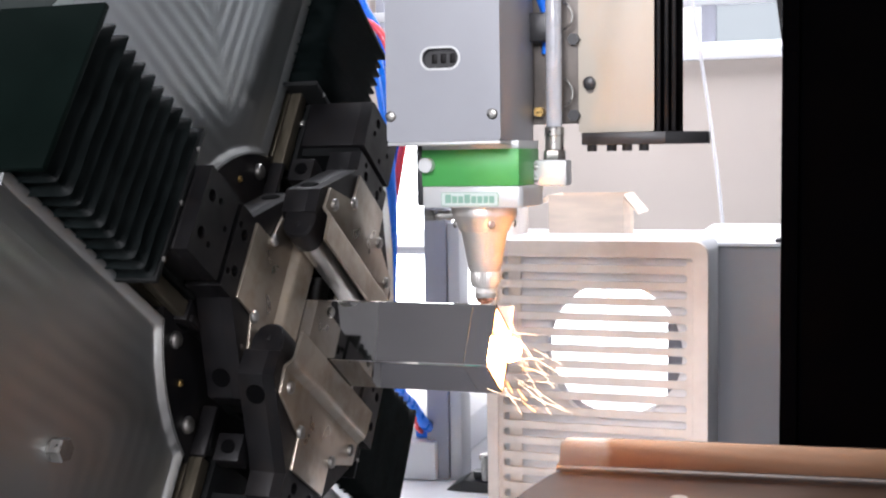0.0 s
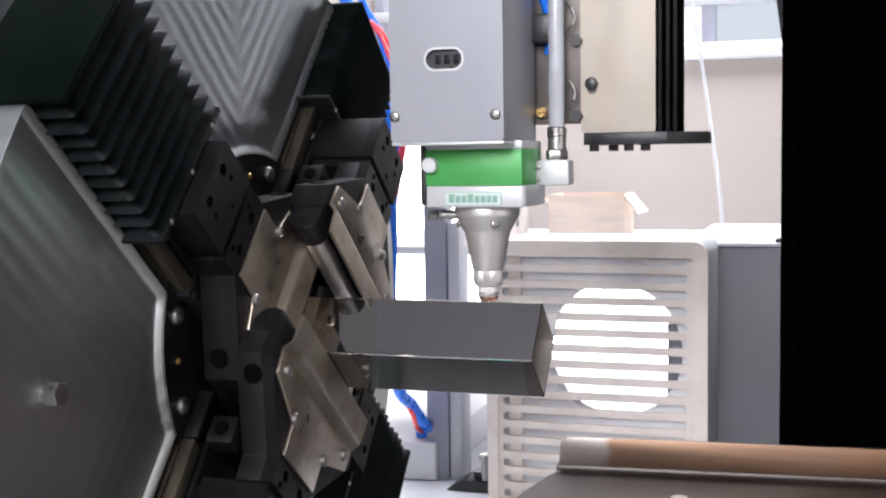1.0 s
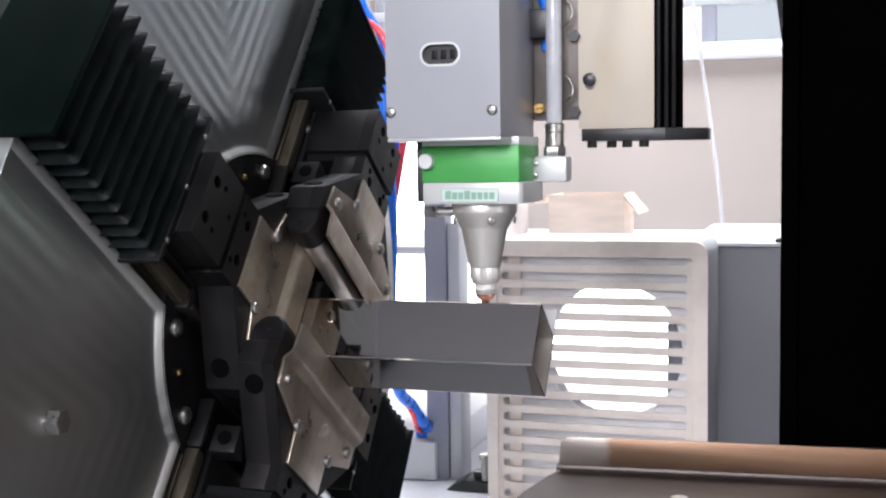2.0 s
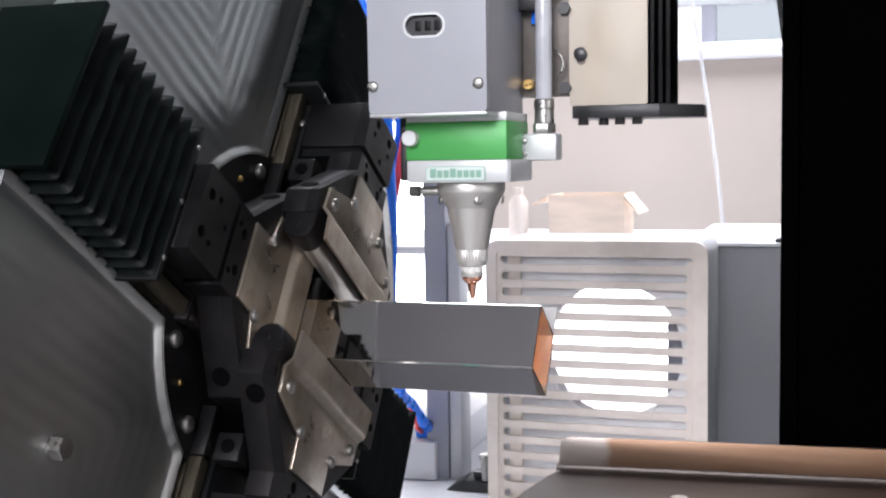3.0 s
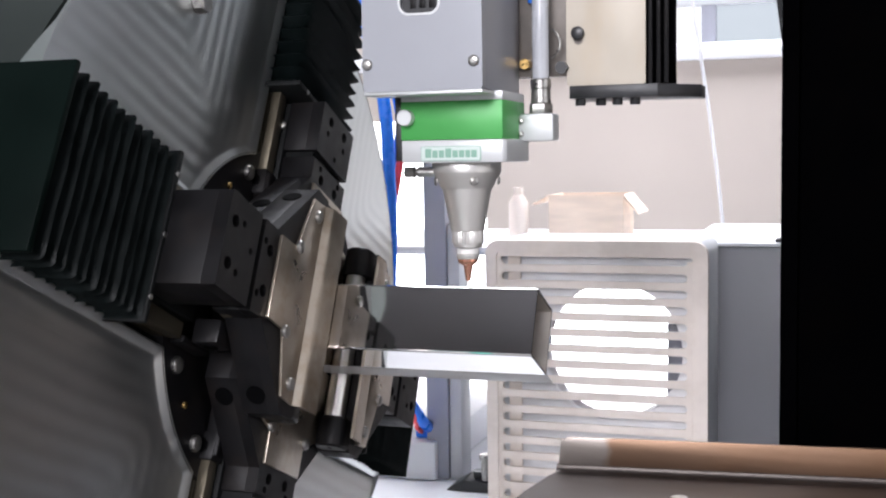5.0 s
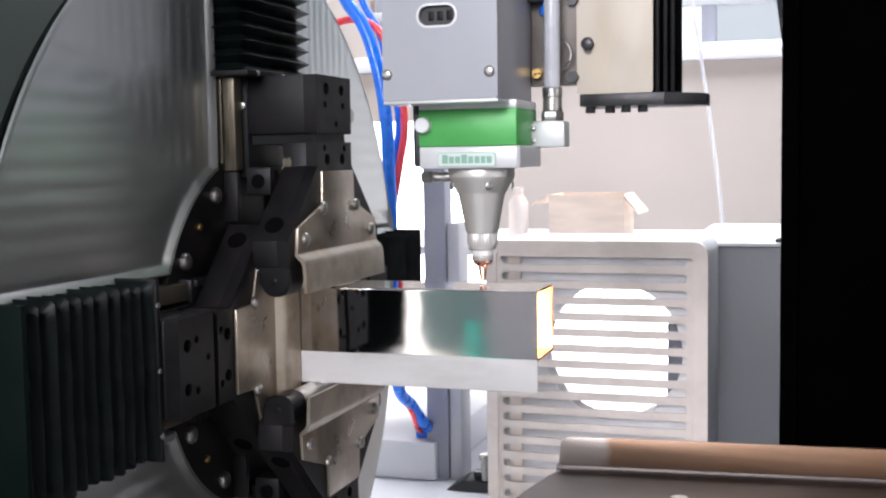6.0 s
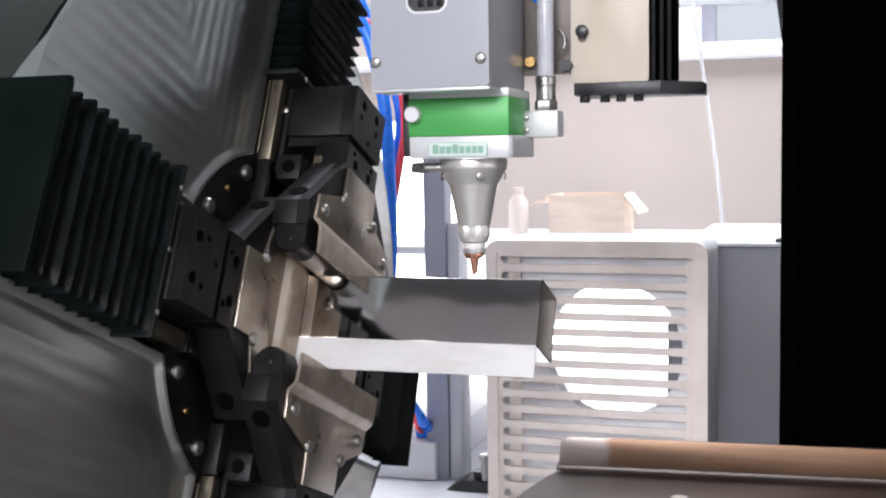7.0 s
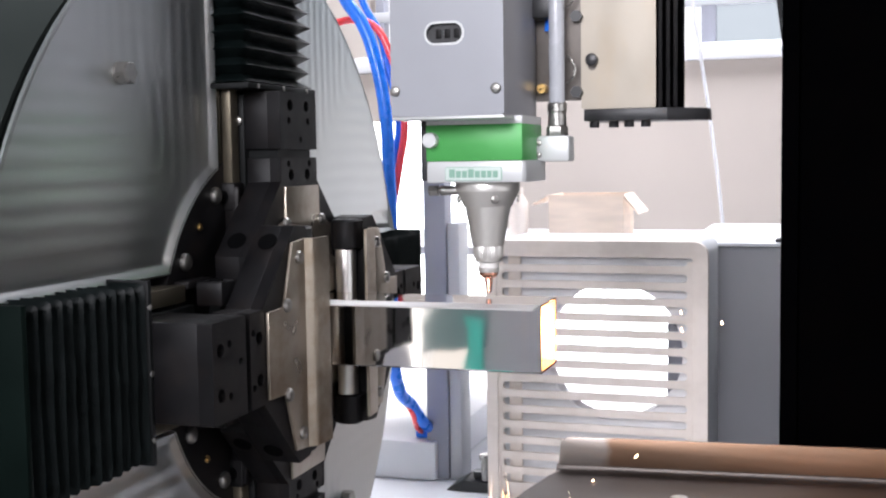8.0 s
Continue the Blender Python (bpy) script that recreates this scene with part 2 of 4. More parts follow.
def box(x0, x1, y0, y1, z0, z1, bev=0.0, bm=None, seg=2):
    b = bmesh.new()
    bmesh.ops.create_cube(b, size=1, matrix=Matrix.Translation(((x0 + x1) / 2, (y0 + y1) / 2, (z0 + z1) / 2)) @ Matrix.Diagonal((x1 - x0, y1 - y0, z1 - z0, 1)))
    bevelled(b, bev, seg)
    return joined(bm, b)


def joined(bm, b):
    if bm is None:
        return b
    me = bpy.data.meshes.new("tmp")
    b.to_mesh(me)
    b.free()
    bm.from_mesh(me)
    bpy.data.meshes.remove(me)
    return bm


def prism(points, lo, hi, axis="x", bev=0.0, bm=None, seg=2):
    """An outline in the plane across the axis, drawn out from lo to hi."""
    b = bmesh.new()

    def at(u, v, w):
        return {"x": (w, u, v), "y": (u, w, v), "z": (u, v, w)}[axis]
    low = [b.verts.new(at(u, v, lo)) for u, v in points]
    top = [b.verts.new(at(u, v, hi)) for u, v in points]
    b.faces.new(low)
    b.faces.new(top[::-1])
    for i in range(len(points)):
        j = (i + 1) % len(points)
        b.faces.new((low[i], top[i], top[j], low[j]))
    bmesh.ops.recalc_face_normals(b, faces=b.faces)
    bevelled(b, bev, seg)
    return joined(bm, b)


def lathe(profile, axis="z", centre=(0, 0, 0), n=40, bm=None, wavy=None):
    """Rings of (radius, height) turned about an axis through the centre; closed at both ends."""
    b = bmesh.new()
    rings = []
    for r, h in profile:
        ring = []
        for k in range(n):
            a = 2 * math.pi * k / n
            rr = r * (1 + (wavy if wavy and k % 2 else 0))
            u, v = rr * math.cos(a), rr * math.sin(a)
            c = {"z": (u, v, h), "x": (h, u, v), "y": (u, h, v)}[axis]
            ring.append(b.verts.new(Vector(c) + Vector(centre)))
        rings.append(ring)
    for p, q in zip(rings, rings[1:]):
        for k in range(n):
            b.faces.new((p[k], p[(k + 1) % n], q[(k + 1) % n], q[k]))
    b.faces.new(rings[0])
    b.faces.new(rings[-1][::-1])
    bmesh.ops.recalc_face_normals(b, faces=b.faces)
    return joined(bm, b)


def holed(outer, holes, lo, hi, axis="x", bm=None):
    """A plate with openings: outline and hole outlines in the plane across the axis."""
    b = bmesh.new()
    loops = [outer] + holes
    flat = [Vector((u, v, 0)) for lp in loops for u, v in lp]
    tris = geometry.tessellate_polygon([[Vector((u, v, 0)) for u, v in lp] for lp in loops])

    def at(u, v, w):
        return {"x": (w, u, v), "y": (u, w, v), "z": (u, v, w)}[axis]
    low = [b.verts.new(at(c.x, c.y, lo)) for c in flat]
    top = [b.verts.new(at(c.x, c.y, hi)) for c in flat]
    for t in tris:
        b.faces.new([low[i] for i in t])
        b.faces.new([top[i] for i in t][::-1])
    k = 0
    for lp in loops:
        m = len(lp)
        for i in range(m):
            a, c = k + i, k + (i + 1) % m
            b.faces.new((low[a], top[a], top[c], low[c]))
        k += m
    bmesh.ops.recalc_face_normals(b, faces=b.faces)
    return joined(bm, b)


def circle(cu, cv, r, n=24):
    return [(cu + r * math.cos(2 * math.pi * k / n), cv + r * math.sin(2 * math.pi * k / n)) for k in range(n)]


def rounded(u0, u1, v0, v1, r, n=6):
    pts = []
    for cu, cv, a0 in ((u1 - r, v1 - r, 0), (u0 + r, v1 - r, 90), (u0 + r, v0 + r, 180), (u1 - r, v0 + r, 270)):
        for k in range(n + 1):
            a = radians(a0 + 90 * k / n)
            pts.append((cu + r * math.cos(a), cv + r * math.sin(a)))
    return pts


def empty(name, label, category, group="", m=None):
    ob = new(name)
    ob.empty_display_size = 0.05
    if m:
        ob.matrix_world = m
    return tagged(ob, label, category, group)


def tube_curve(name, pts, radius, material, parent=None, label=""):
    cu = bpy.data.curves.new(name, "CURVE")
    cu.dimensions, cu.bevel_depth, cu.bevel_resolution, cu.resolution_u = "3D", radius, 4, 8
    cu.use_fill_caps = True
    sp = cu.splines.new("BEZIER")
    sp.bezier_points.add(len(pts) - 1)
    for bp, c in zip(sp.bezier_points, pts):
        bp.co = c
        bp.handle_left_type = bp.handle_right_type = "AUTO"
    tmp = bpy.data.objects.new("tmp", cu)
    me = bpy.data.meshes.new_from_object(tmp)
    me.name = name
    bpy.data.objects.remove(tmp)
    me.materials.clear()
    me.materials.append(material)
    me.polygons.foreach_set("use_smooth", [True] * len(me.polygons))
    ob = new(name, me)
    if parent:
        ob.parent = parent
    if label:
        ob["label"] = label
    return ob


def dome_screw(r=0.006, h=0.004):
    """A pan-head screw along +x with a socket in its head."""
    b = lathe([(r, 0), (r, h * 0.45), (r * 0.85, h * 0.8), (r * 0.55, h)], "x", n=20)
    return lathe([(r * 0.42, h * 0.9), (r * 0.38, h * 1.02)], "x", n=6, bm=b)


def hex_bolt(r=0.009, h=0.012):
    b = lathe([(r * 1.05, 0), (r * 1.05, 0.002)], "x", n=24)
    return lathe([(r * 1.1, 0.002), (r * 1.1, h - 0.001), (r * 0.98, h)], "x", n=6, bm=b)


SCREW_ME = part("screw", dome_screw(), M_SCREW, smooth=False)


def put(proto, name, parent, where, scale=1.0, rot=None, label=""):
    ob = new(name, proto.data)
    ob.parent = parent
    ob.matrix_basis = Matrix.Translation(where) @ (rot or Matrix()) @ Matrix.Scale(scale, 4)
    if label:
        ob["label"] = label
    return ob


# ---------------------------------------------------------------- workshop
FLOOR_Z = -0.95


def workshop():
    tagged(part("floor", box(-3.2, 3.2, -3.7, 3.3, FLOOR_Z - 0.1, FLOOR_Z), M_FLOOR), "worn grey concrete workshop floor", "floor", kind="structure")
    # roof opening added for the overhead lamp
    sky = (0.2 - 1.6, 0.2 + 1.6, 1.0, 2.5)
    tagged(part("ceiling", holed([(-3.2, -3.7), (3.2, -3.7), (3.2, 3.3), (-3.2, 3.3)], [[(sky[0], sky[2]), (sky[1], sky[2]), (sky[1], sky[3]), (sky[0], sky[3])]], 3.0, 3.1, "z"), M_ROOF), "dull grey workshop roof with an opening added for light", "ceiling", kind="structure")
    # north wall with a high window and a low open bay on the bright yard
    high = [(-1.2, 0.46), (1.6, 0.46), (1.6, 1.9), (-1.2, 1.9)]
    low = [(-1.55, -0.80), (0.06, -0.80), (0.06, -0.13), (-0.80, -0.13), (-0.80, 0.28), (-1.55, 0.28)]
    # unseen opening, added with its glowing sheet to brighten the far covers
    added_gap = [(0.42, -0.90), (2.70, -0.90), (2.70, 0.44), (0.42, 0.44)]
    tagged(part("wall_north", holed([(-3.2, FLOOR_Z), (3.2, FLOOR_Z), (3.2, 3.0), (-3.2, 3.0)], [high, low, added_gap], 2.60, 2.72, "y"), M_WALL), "plain beige plastered workshop wall", "wall", kind="structure")
    # rear opening added for the fill lamp
    rear = [(-0.60, 0.7), (0.90, 0.7), (0.90, 2.0), (-0.60, 2.0)]
    door = [(-1.376, -0.75), (-1.316, -0.75), (-1.316, 1.55), (-1.376, 1.55)]
    # made-up opening; its lamp stands in for a bright patch of floor
    floor_glow_gap = [(-1.312, -0.91), (-1.130, -0.91), (-1.130, -0.63), (-1.312, -0.63)]
    tagged(part("wall_south", holed([(-3.2, FLOOR_Z), (3.2, FLOOR_Z), (3.2, 3.0), (-3.2, 3.0)], [rear, door, floor_glow_gap], -3.62, -3.5, "y"), M_PALEWALL), "pale grey workshop wall with an added window opening, a glazed slit and a low added opening", "wall", kind="structure")
    tagged(part("wall_west", box(-3.2, -3.08, -3.5, 2.6, FLOOR_Z, 3.0), M_WALL), "plain beige plastered workshop wall", "wall", kind="structure")
    # opening added where the cover rims need something bright to reflect
    side = [(-2.3, -0.3), (-0.5, -0.3), (-0.5, 1.3), (-2.3, 1.3)]
    tagged(part("wall_east", holed([(-3.5, FLOOR_Z), (2.6, FLOOR_Z), (2.6, 3.0), (-3.5, 3.0)], [side], 3.0, 3.12, "x"), M_WALL), "plain beige plastered workshop wall with an opening added for light", "wall", kind="structure")
    # the window that shows above the ventilation unit
    win = tagged(part("window_1", box(-1.24, 1.64, 2.57, 2.66, 0.437, 0.488, 0.006), M_WHITE), "white window sill under bright glazing", "window", kind="structure")
    for x0, x1 in ((-1.18, -1.15), (-0.67, -0.64), (-0.123, -0.081), (0.44, 0.47), (0.99, 1.02), (1.56, 1.59)):
        part("window_bar", box(x0, x1, 2.62, 2.67, 0.488, 1.9, 0.003), M_GREYPOST, win)
    part("window_bar", box(-1.2, 1.6, 2.615, 2.665, 0.604, 0.637, 0.003), M_CASE, win)
    part("pane", box(-1.2, -0.102, 2.685, 2.69, 0.47, 1.9), M_PANEBRIGHT, win, "bright daylight behind glass")
    part("pane", box(-0.102, 1.6, 2.685, 2.69, 0.47, 1.9), M_PANE, win, "pale blue daylight behind glass")
    tagged(part("backdrop_yard", box(-2.6, 0.30, 3.15, 3.17, -0.94, 0.46), M_SKYGLOW), "overexposed bright yard outside the open bay", "backdrop", kind="structure")
    tagged(part("backdrop_added_glow", box(0.304, 3.2, 3.15, 3.17, -0.94, 0.46), M_ADDEDGLOW), "glowing sheet added outside an unseen opening to brighten the chuck covers", "backdrop", kind="structure")
    tagged(part("machine_bed", box(-1.3, 0.9, 0.30, 2.1, -0.47, -0.405, 0.006), M_WHITE), "white painted steel machine bed", "machine bed", kind="structure")
    tagged(part("bed_base", box(-1.2, 0.8, 0.36, 2.0, FLOOR_Z, -0.474, 0.01), M_CABINET), "grey plinth under the machine bed", "plinth", kind="structure")


workshop()


# ---------------------------------------------------------------- rotary chuck
XA, XB = -0.195, -0.231      # faces of the two pairs of jaws
RA, RB = 0.0436, 0.0300      # where each pair meets the tube


def turned(deg):
    return Matrix.Rotation(radians(deg), 4, "X")


def petal(parent, deg):
    """A satin cover quadrant between two jaw slides, with a dished rim."""
    off, r_in, r_out = 0.064, 0.162, 0.3785

    def outline(d):
        pts = []
        o, ri, ro = off + d, r_in + d, r_out - d * 0.12
        a0, a1 = math.asin(o / ro), math.pi / 2 - math.asin(o / ro)
        for k in range(29):
            a = a0 + (a1 - a0) * k / 28
            pts.append((ro * math.cos(a), ro * math.sin(a)))
        b0, b1 = math.asin(o / ri), math.pi / 2 - math.asin(o / ri)
        for k in range(17):
            a = b1 + (b0 - b1) * k / 16
            pts.append((ri * math.cos(a), ri * math.sin(a)))
        return pts
    b = bmesh.new()
    levels = [(-0.3000, 0.000), (-0.2815, 0.0003), (-0.2794, 0.0009), (-0.2786, 0.0019), (-0.2787, 0.0026), (-0.2834, 0.0080), (-0.2841, 0.0096), (-0.2843, 0.0120), (-0.2842, 0.0180), (-0.2838, 0.0300)]

    def height(x, k):
        # the bead fades out along the outer arc
        w = min(1.0, min(k, 28 - k) / 3) if k < 29 else 0.0
        return x * (1 - w) + min(max(x, -0.2862), -0.2838) * w
    rings = [[b.verts.new((height(x, k), -u, v)) for k, (u, v) in enumerate(outline(d))] for x, d in levels]
    for p, q in zip(rings, rings[1:]):
        for k in range(len(p)):
            j = (k + 1) % len(p)
            b.faces.new((p[k], p[j], q[j], q[k]))
    pts = [v.co.copy() for v in rings[-1]]
    for t in geometry.tessellate_polygon([pts]):
        b.faces.new([rings[-1][i] for i in t])
    ob = part("cover_plate", b, M_PETAL, parent, "satin stainless cover quadrant with a rolled rim", smooth=True)
    for f in ob.data.polygons:
        f.use_smooth = abs(f.normal.x) < 0.9999
    ob.matrix_basis = turned(deg)
    if deg % 180 == 0:
        bolt = part("bolt", hex_bolt(0.0085, 0.011), M_SCREW, ob)
        bolt.location = (-0.2837, -0.2052, 0.2257)
    return ob


def bellows(parent, deg, r0, folds, x1=-0.247, r1=0.3715):
    """Rubber accordion cover of a jaw slide: sharp folds that sag unevenly, a flat end plate outside."""
    w, x0 = 0.068, -0.292
    pitch = (r1 - r0) / folds
    b = bmesh.new()
    rings = []
    rng = random.Random(int(deg) + 5)
    for k in range(folds * 2 + 1):
        out = k % 2 == 0
        d = 0.0 if out else 0.0098
        jit = rng.uniform(-0.0010, 0.0010)
        ww, xx, c = w - d + jit, x1 - d + jit, 0.0028
        sag = [rng.uniform(-0.0011, 0.0003) for _ in range(7)]
        lean = [rng.uniform(-0.0004, 0.0004) for _ in range(7)]
        ring = [(x0, -ww, 0), (xx - c * 3, -ww, 0), (xx - c, -ww + c * 0.2, 0), (xx - c * 0.2, -ww + c, 0)]
        ring += [(xx + sag[j], ww * (-0.8 + 1.6 * j / 6), lean[j]) for j in range(7)]
        ring += [(xx - c * 0.2, ww - c, 0), (xx - c, ww - c * 0.2, 0), (xx - c * 3, ww, 0), (x0, ww, 0)]
        r = r0 + k * pitch / 2
        rings.append([b.verts.new((x, y, r + dr)) for x, y, dr in ring])
    for p, q in zip(rings, rings[1:]):
        for k in range(len(p)):
            j = (k + 1) % len(p)
            b.faces.new((p[k], p[j], q[j], q[k]))
    b.faces.new(rings[0])
    b.faces.new(rings[-1][::-1])
    ob = part("bellows", b, M_RUBBER, parent, "black rubber accordion bellows over a jaw slide")
    ob.matrix_basis = turned(deg)
    part("end_plate", box(x0, x1 + 0.002, -w - 0.002, w + 0.002, r0 - 0.006, r0 - 0.001, 0.001), M_OXIDE_DARK, ob)
    part("outer_plate", box(-0.335, x1 + 0.001, -w - 0.001, w + 0.001, r1 + 0.0005, r1 + 0.006, 0.001), M_GREENBLACK, ob, "dark green outer end plate of the bellows")
    for y in (-0.05, 0.0, 0.05):
        put(SCREW_ME, "screw", ob, (x1 + 0.001, y, r0 - 0.0035), 0.42)
    return ob


def jaw(parent, deg, face, rc, depth):
    """One clamping jaw: drilled block, tapered body, steel wear plate with a bent lip, roller in two cheeks."""
    bores = ((-0.017, 0.177, 1), (0.017, 0.177, 1), (-0.020, 0.163, .6), (0.020, 0.163, .6), (0.004, 0.146, .55))
    b = box(-depth, -0.0125, -0.0385, 0.0385, 0.137, 0.189, 0.0014)
    holed(rounded(-0.0385, 0.0385, 0.137, 0.189, 0.001, 2), [circle(y, z, 0.0054 * k, 16) for y, z, k in bores], -0.0126, 0.0, "x", bm=b)
    root = part("jaw", b, M_OXIDE, parent, "black oxide steel clamping jaw with drilled block")
    root.matrix_basis = turned(deg) @ Matrix.Translation((face, 0, rc))
    bd = 0.034
    body = [(-0.0385, 0.1295), (-0.0385, 0.108), (-0.102, 0.046), (-0.1005, 0.024), (-0.094, 0.020), (0.094, 0.020), (0.1005, 0.024), (0.102, 0.046), (0.0385, 0.108), (0.0385, 0.1295)]
    low_bores = ((-0.017, 0.114, 1), (0.017, 0.114, 1), (-0.022, 0.124, .6), (0.022, 0.124, .6))
    b = prism(body, -bd, -0.0110, "x", 0.0010)
    holed(body, [circle(y, z, 0.0054 * k, 16) for y, z, k in low_bores], -0.0112, -0.0004, "x", bm=b)
    part("jaw_body", b, M_OXIDE, root)
    part("key_block", box(-depth + 0.002, -0.005, -0.034, 0.034, 0.128, 0.138), M_OXIDE_DARK, root)
    slide = box(min(-depth - 0.001, -0.296 - face), -depth + 0.001, -0.040, 0.040, 0.098, 0.187, 0.001)
    part("slide_block", slide, M_OXIDE_DARK, root)
    for s in (-1, 1):
        ring = [(-0.0300, 0.042), (-0.0300, 0.010), (-0.0255, 0.002), (-0.019, -0.0015), (-0.010, -0.0015), (-0.0035, 0.002), (-0.0008, 0.010), (-0.0008, 0.042)]
        lo, hi = sorted((s * 0.0705, s * 0.0995))
        part("cheek", prism(ring, lo, hi, "y", 0.0018, seg=1), M_OXIDE, root)
        part("end_cap", lathe([(0.0030, s * 0.0994), (0.0030, s * 0.1000), (0.0016, s * 0.1004)], "y", (-0.0150, 0, 0.0115), n=18), M_OXIDE, root)
        # no real hole: a dark disc paints the shade of a drilled bore
        hole = lathe([(0.0085, -0.0002), (0.0085, 0.0006)], "x", n=20)
        h = part("bore_shade_disc", hole, M_HOLE, root)
        slope = math.atan2(0.0635, 0.062)
        h.matrix_basis = Matrix.Translation((-bd / 2 - 0.002, s * 0.0893, 0.0588)) @ Matrix.Rotation(s * (math.pi / 2 - slope), 4, "X") @ Matrix.Rotation(s * math.pi / 2, 4, "Z")
        g0, g1 = -0.290 - face, max(-depth - 0.003, -0.290 - face + 0.020)
        mid = (g0 + g1) / 2
        for u0, u1 in ((g0, mid - 0.0008), (mid + 0.0008, g1)):
            part("gib", box(u0, u1, s * 0.050 - 0.007, s * 0.050 + 0.007, 0.105, 0.232, 0.0008), M_GIB, root, "worn brass-coloured slide gib")
        part("guide_bar", box(-0.2775 - face, -0.2640 - face, s * 0.056 - 0.003, s * 0.056 + 0.003, 0.060, 0.104, 0.0008), M_OXIDE, root, "grey steel guide bar")
        nut = part("clamp_nut", box(-0.060, -0.036, s * 0.050 - 0.010, s * 0.050 + 0.010, 0.083, 0.108, 0.002), M_OXIDE, root)
        # dark disc painted as the shade in the nut's socket
        part("socket_shade_disc", lathe([(0.0062, s * 0.0600), (0.0062, s * 0.0612), (0.0035, s * 0.0614)], "y", (-0.048, 0, 0.0955), n=20), M_HOLE, nut)
        put(SCREW_ME, "screw", root, (-depth + 0.0 - 0.004, s * 0.0405, 0.163), 0.7, Matrix.Rotation(s * math.pi / 2, 4, "Z"))
    part("roller", lathe([(0.0096, -0.0720), (0.0100, -0.0710), (0.0100, 0.0710), (0.0096, 0.0720)], "y", (-0.0150, 0, 0.0102), n=32), M_ROLLER, root, "bright ground steel roller", smooth=False)
    # wear plate
    plate = [(-0.0355, 0.1035), (-0.0365, 0.074), (-0.0885, 0.056), (-0.0905, 0.034), (0.0905, 0.034), (0.0885, 0.056), (0.0365, 0.074), (0.0355, 0.1035)]
    wear = part("wear_plate", prism(plate, 0.0, 0.0028, "x", 0.0005), M_PLATE, root, "scratched steel wear plate with brown heat stains")
    if deg == 90:
        chip = [(-0.036, 0.106), (-0.033, 0.104), (-0.030, 0.1075), (-0.0265, 0.108), (-0.0255, 0.1125), (-0.0275, 0.1165), (-0.0305, 0.1145), (-0.0325, 0.1165), (-0.0345, 0.1125), (-0.0335, 0.1095)]
        part("paint_chip", prism(chip, -0.0388, -0.0384, "y"), M_GIB, root, "pale worn chip in the black finish")
    # bent lip: an arc and a flat flank down to the tube
    prof = [(0.0014, 0.0350), (0.0018, 0.0332), (0.0040, 0.0308), (0.0066, 0.0285), (0.0080, 0.0262), (0.0086, 0.0238), (0.0098, 0.0010)]
    b = bmesh.new()
    th = 0.0028
    rows = []
    for i, (px, pz) in enumerate(prof):
        q0, q1 = prof[max(0, i - 1)], prof[min(len(prof) - 1, i + 1)]
        tx, tz = q1[0] - q0[0], q1[1] - q0[1]
        ln = math.hypot(tx, tz)
        nx, nz = -tz / ln, tx / ln
        half = 0.0905
        rows.append([b.verts.new((px + nx * th / 2, -half, pz + nz * th / 2)), b.verts.new((px + nx * th / 2, half, pz + nz * th / 2)), b.verts.new((px - nx * th / 2, half, pz - nz * th / 2)), b.verts.new((px - nx * th / 2, -half, pz - nz * th / 2))])
    for p, q in zip(rows, rows[1:]):
        for k in range(4):
            b.faces.new((p[k], p[(k + 1) % 4], q[(k + 1) % 4], q[k]))
    b.faces.new(rows[0])
    b.faces.new(rows[-1][::-1])
    part("lip", b, M_PLATE, wear, "bent steel lip")
    for y, z in ((0.0375, 0.0708), (-0.0375, 0.0708), (0.0752, 0.0458), (-0.0752, 0.0458)):
        put(SCREW_ME, "screw", wear, (0.0028, y, z), 0.95)
    return root


def chuck():
    root = empty("rotary_chuck", "large four-jaw rotary tube chuck with satin covers and black bellows", "machine chuck")
    part("backing_disc", lathe([(0.362, -0.44), (0.366, -0.43), (0.366, -0.302), (0.362, -0.2985)], "x", n=96), M_OXIDE_DARK, root, smooth=False)
    part("drum_rim", holed(circle(0, 0, 0.3705, 96), [circle(0, 0, 0.3665, 96)], -0.44, -0.3005, "x"), M_DRUM, root, "dark grey-green painted drum rim")
    part("hub_ring", holed(circle(0, 0, 0.1655, 72), [circle(0, 0, 0.092, 48)], -0.2985, -0.279, "x"), M_OXIDE, root, "black oxide hub ring")
    part("hub_collar", holed(circle(0, 0, 0.094, 48), [circle(0, 0, 0.066, 48)], -0.2985, -0.268, "x"), M_OXIDE_DARK, root)
    for k in range(4):
        petal(root, 90 * k)
        for a in (30, 60):
            g = radians(a + 90 * k)
            put(SCREW_ME, "ring_bolt", root, (-0.279, -0.147 * math.cos(g), 0.147 * math.sin(g)), 1.25)
        g = radians(45 + 90 * k)
        put(part_brass, "brass_screw", root, (-0.279, -0.143 * math.cos(g), 0.143 * math.sin(g)), 0.55)
    jaw(root, 0, XB, RB, 0.036)
    jaw(root, 180, XB, RB, 0.036)
    jaw(root, 90, XA, RA, 0.068)
    jaw(root, 270, XA, RA, 0.068)
    bellows(root, 0, 0.2265, 10)
    bellows(root, 180, 0.2265, 10)
    bellows(root, 90, 0.2375, 11)
    bellows(root, 270, 0.2375, 11)
    return root


part_brass = part("brass_screw", dome_screw(), M_BRASS)
CHUCK = chuck()
for proto in (part_brass,):
    bpy.data.objects.remove(proto)


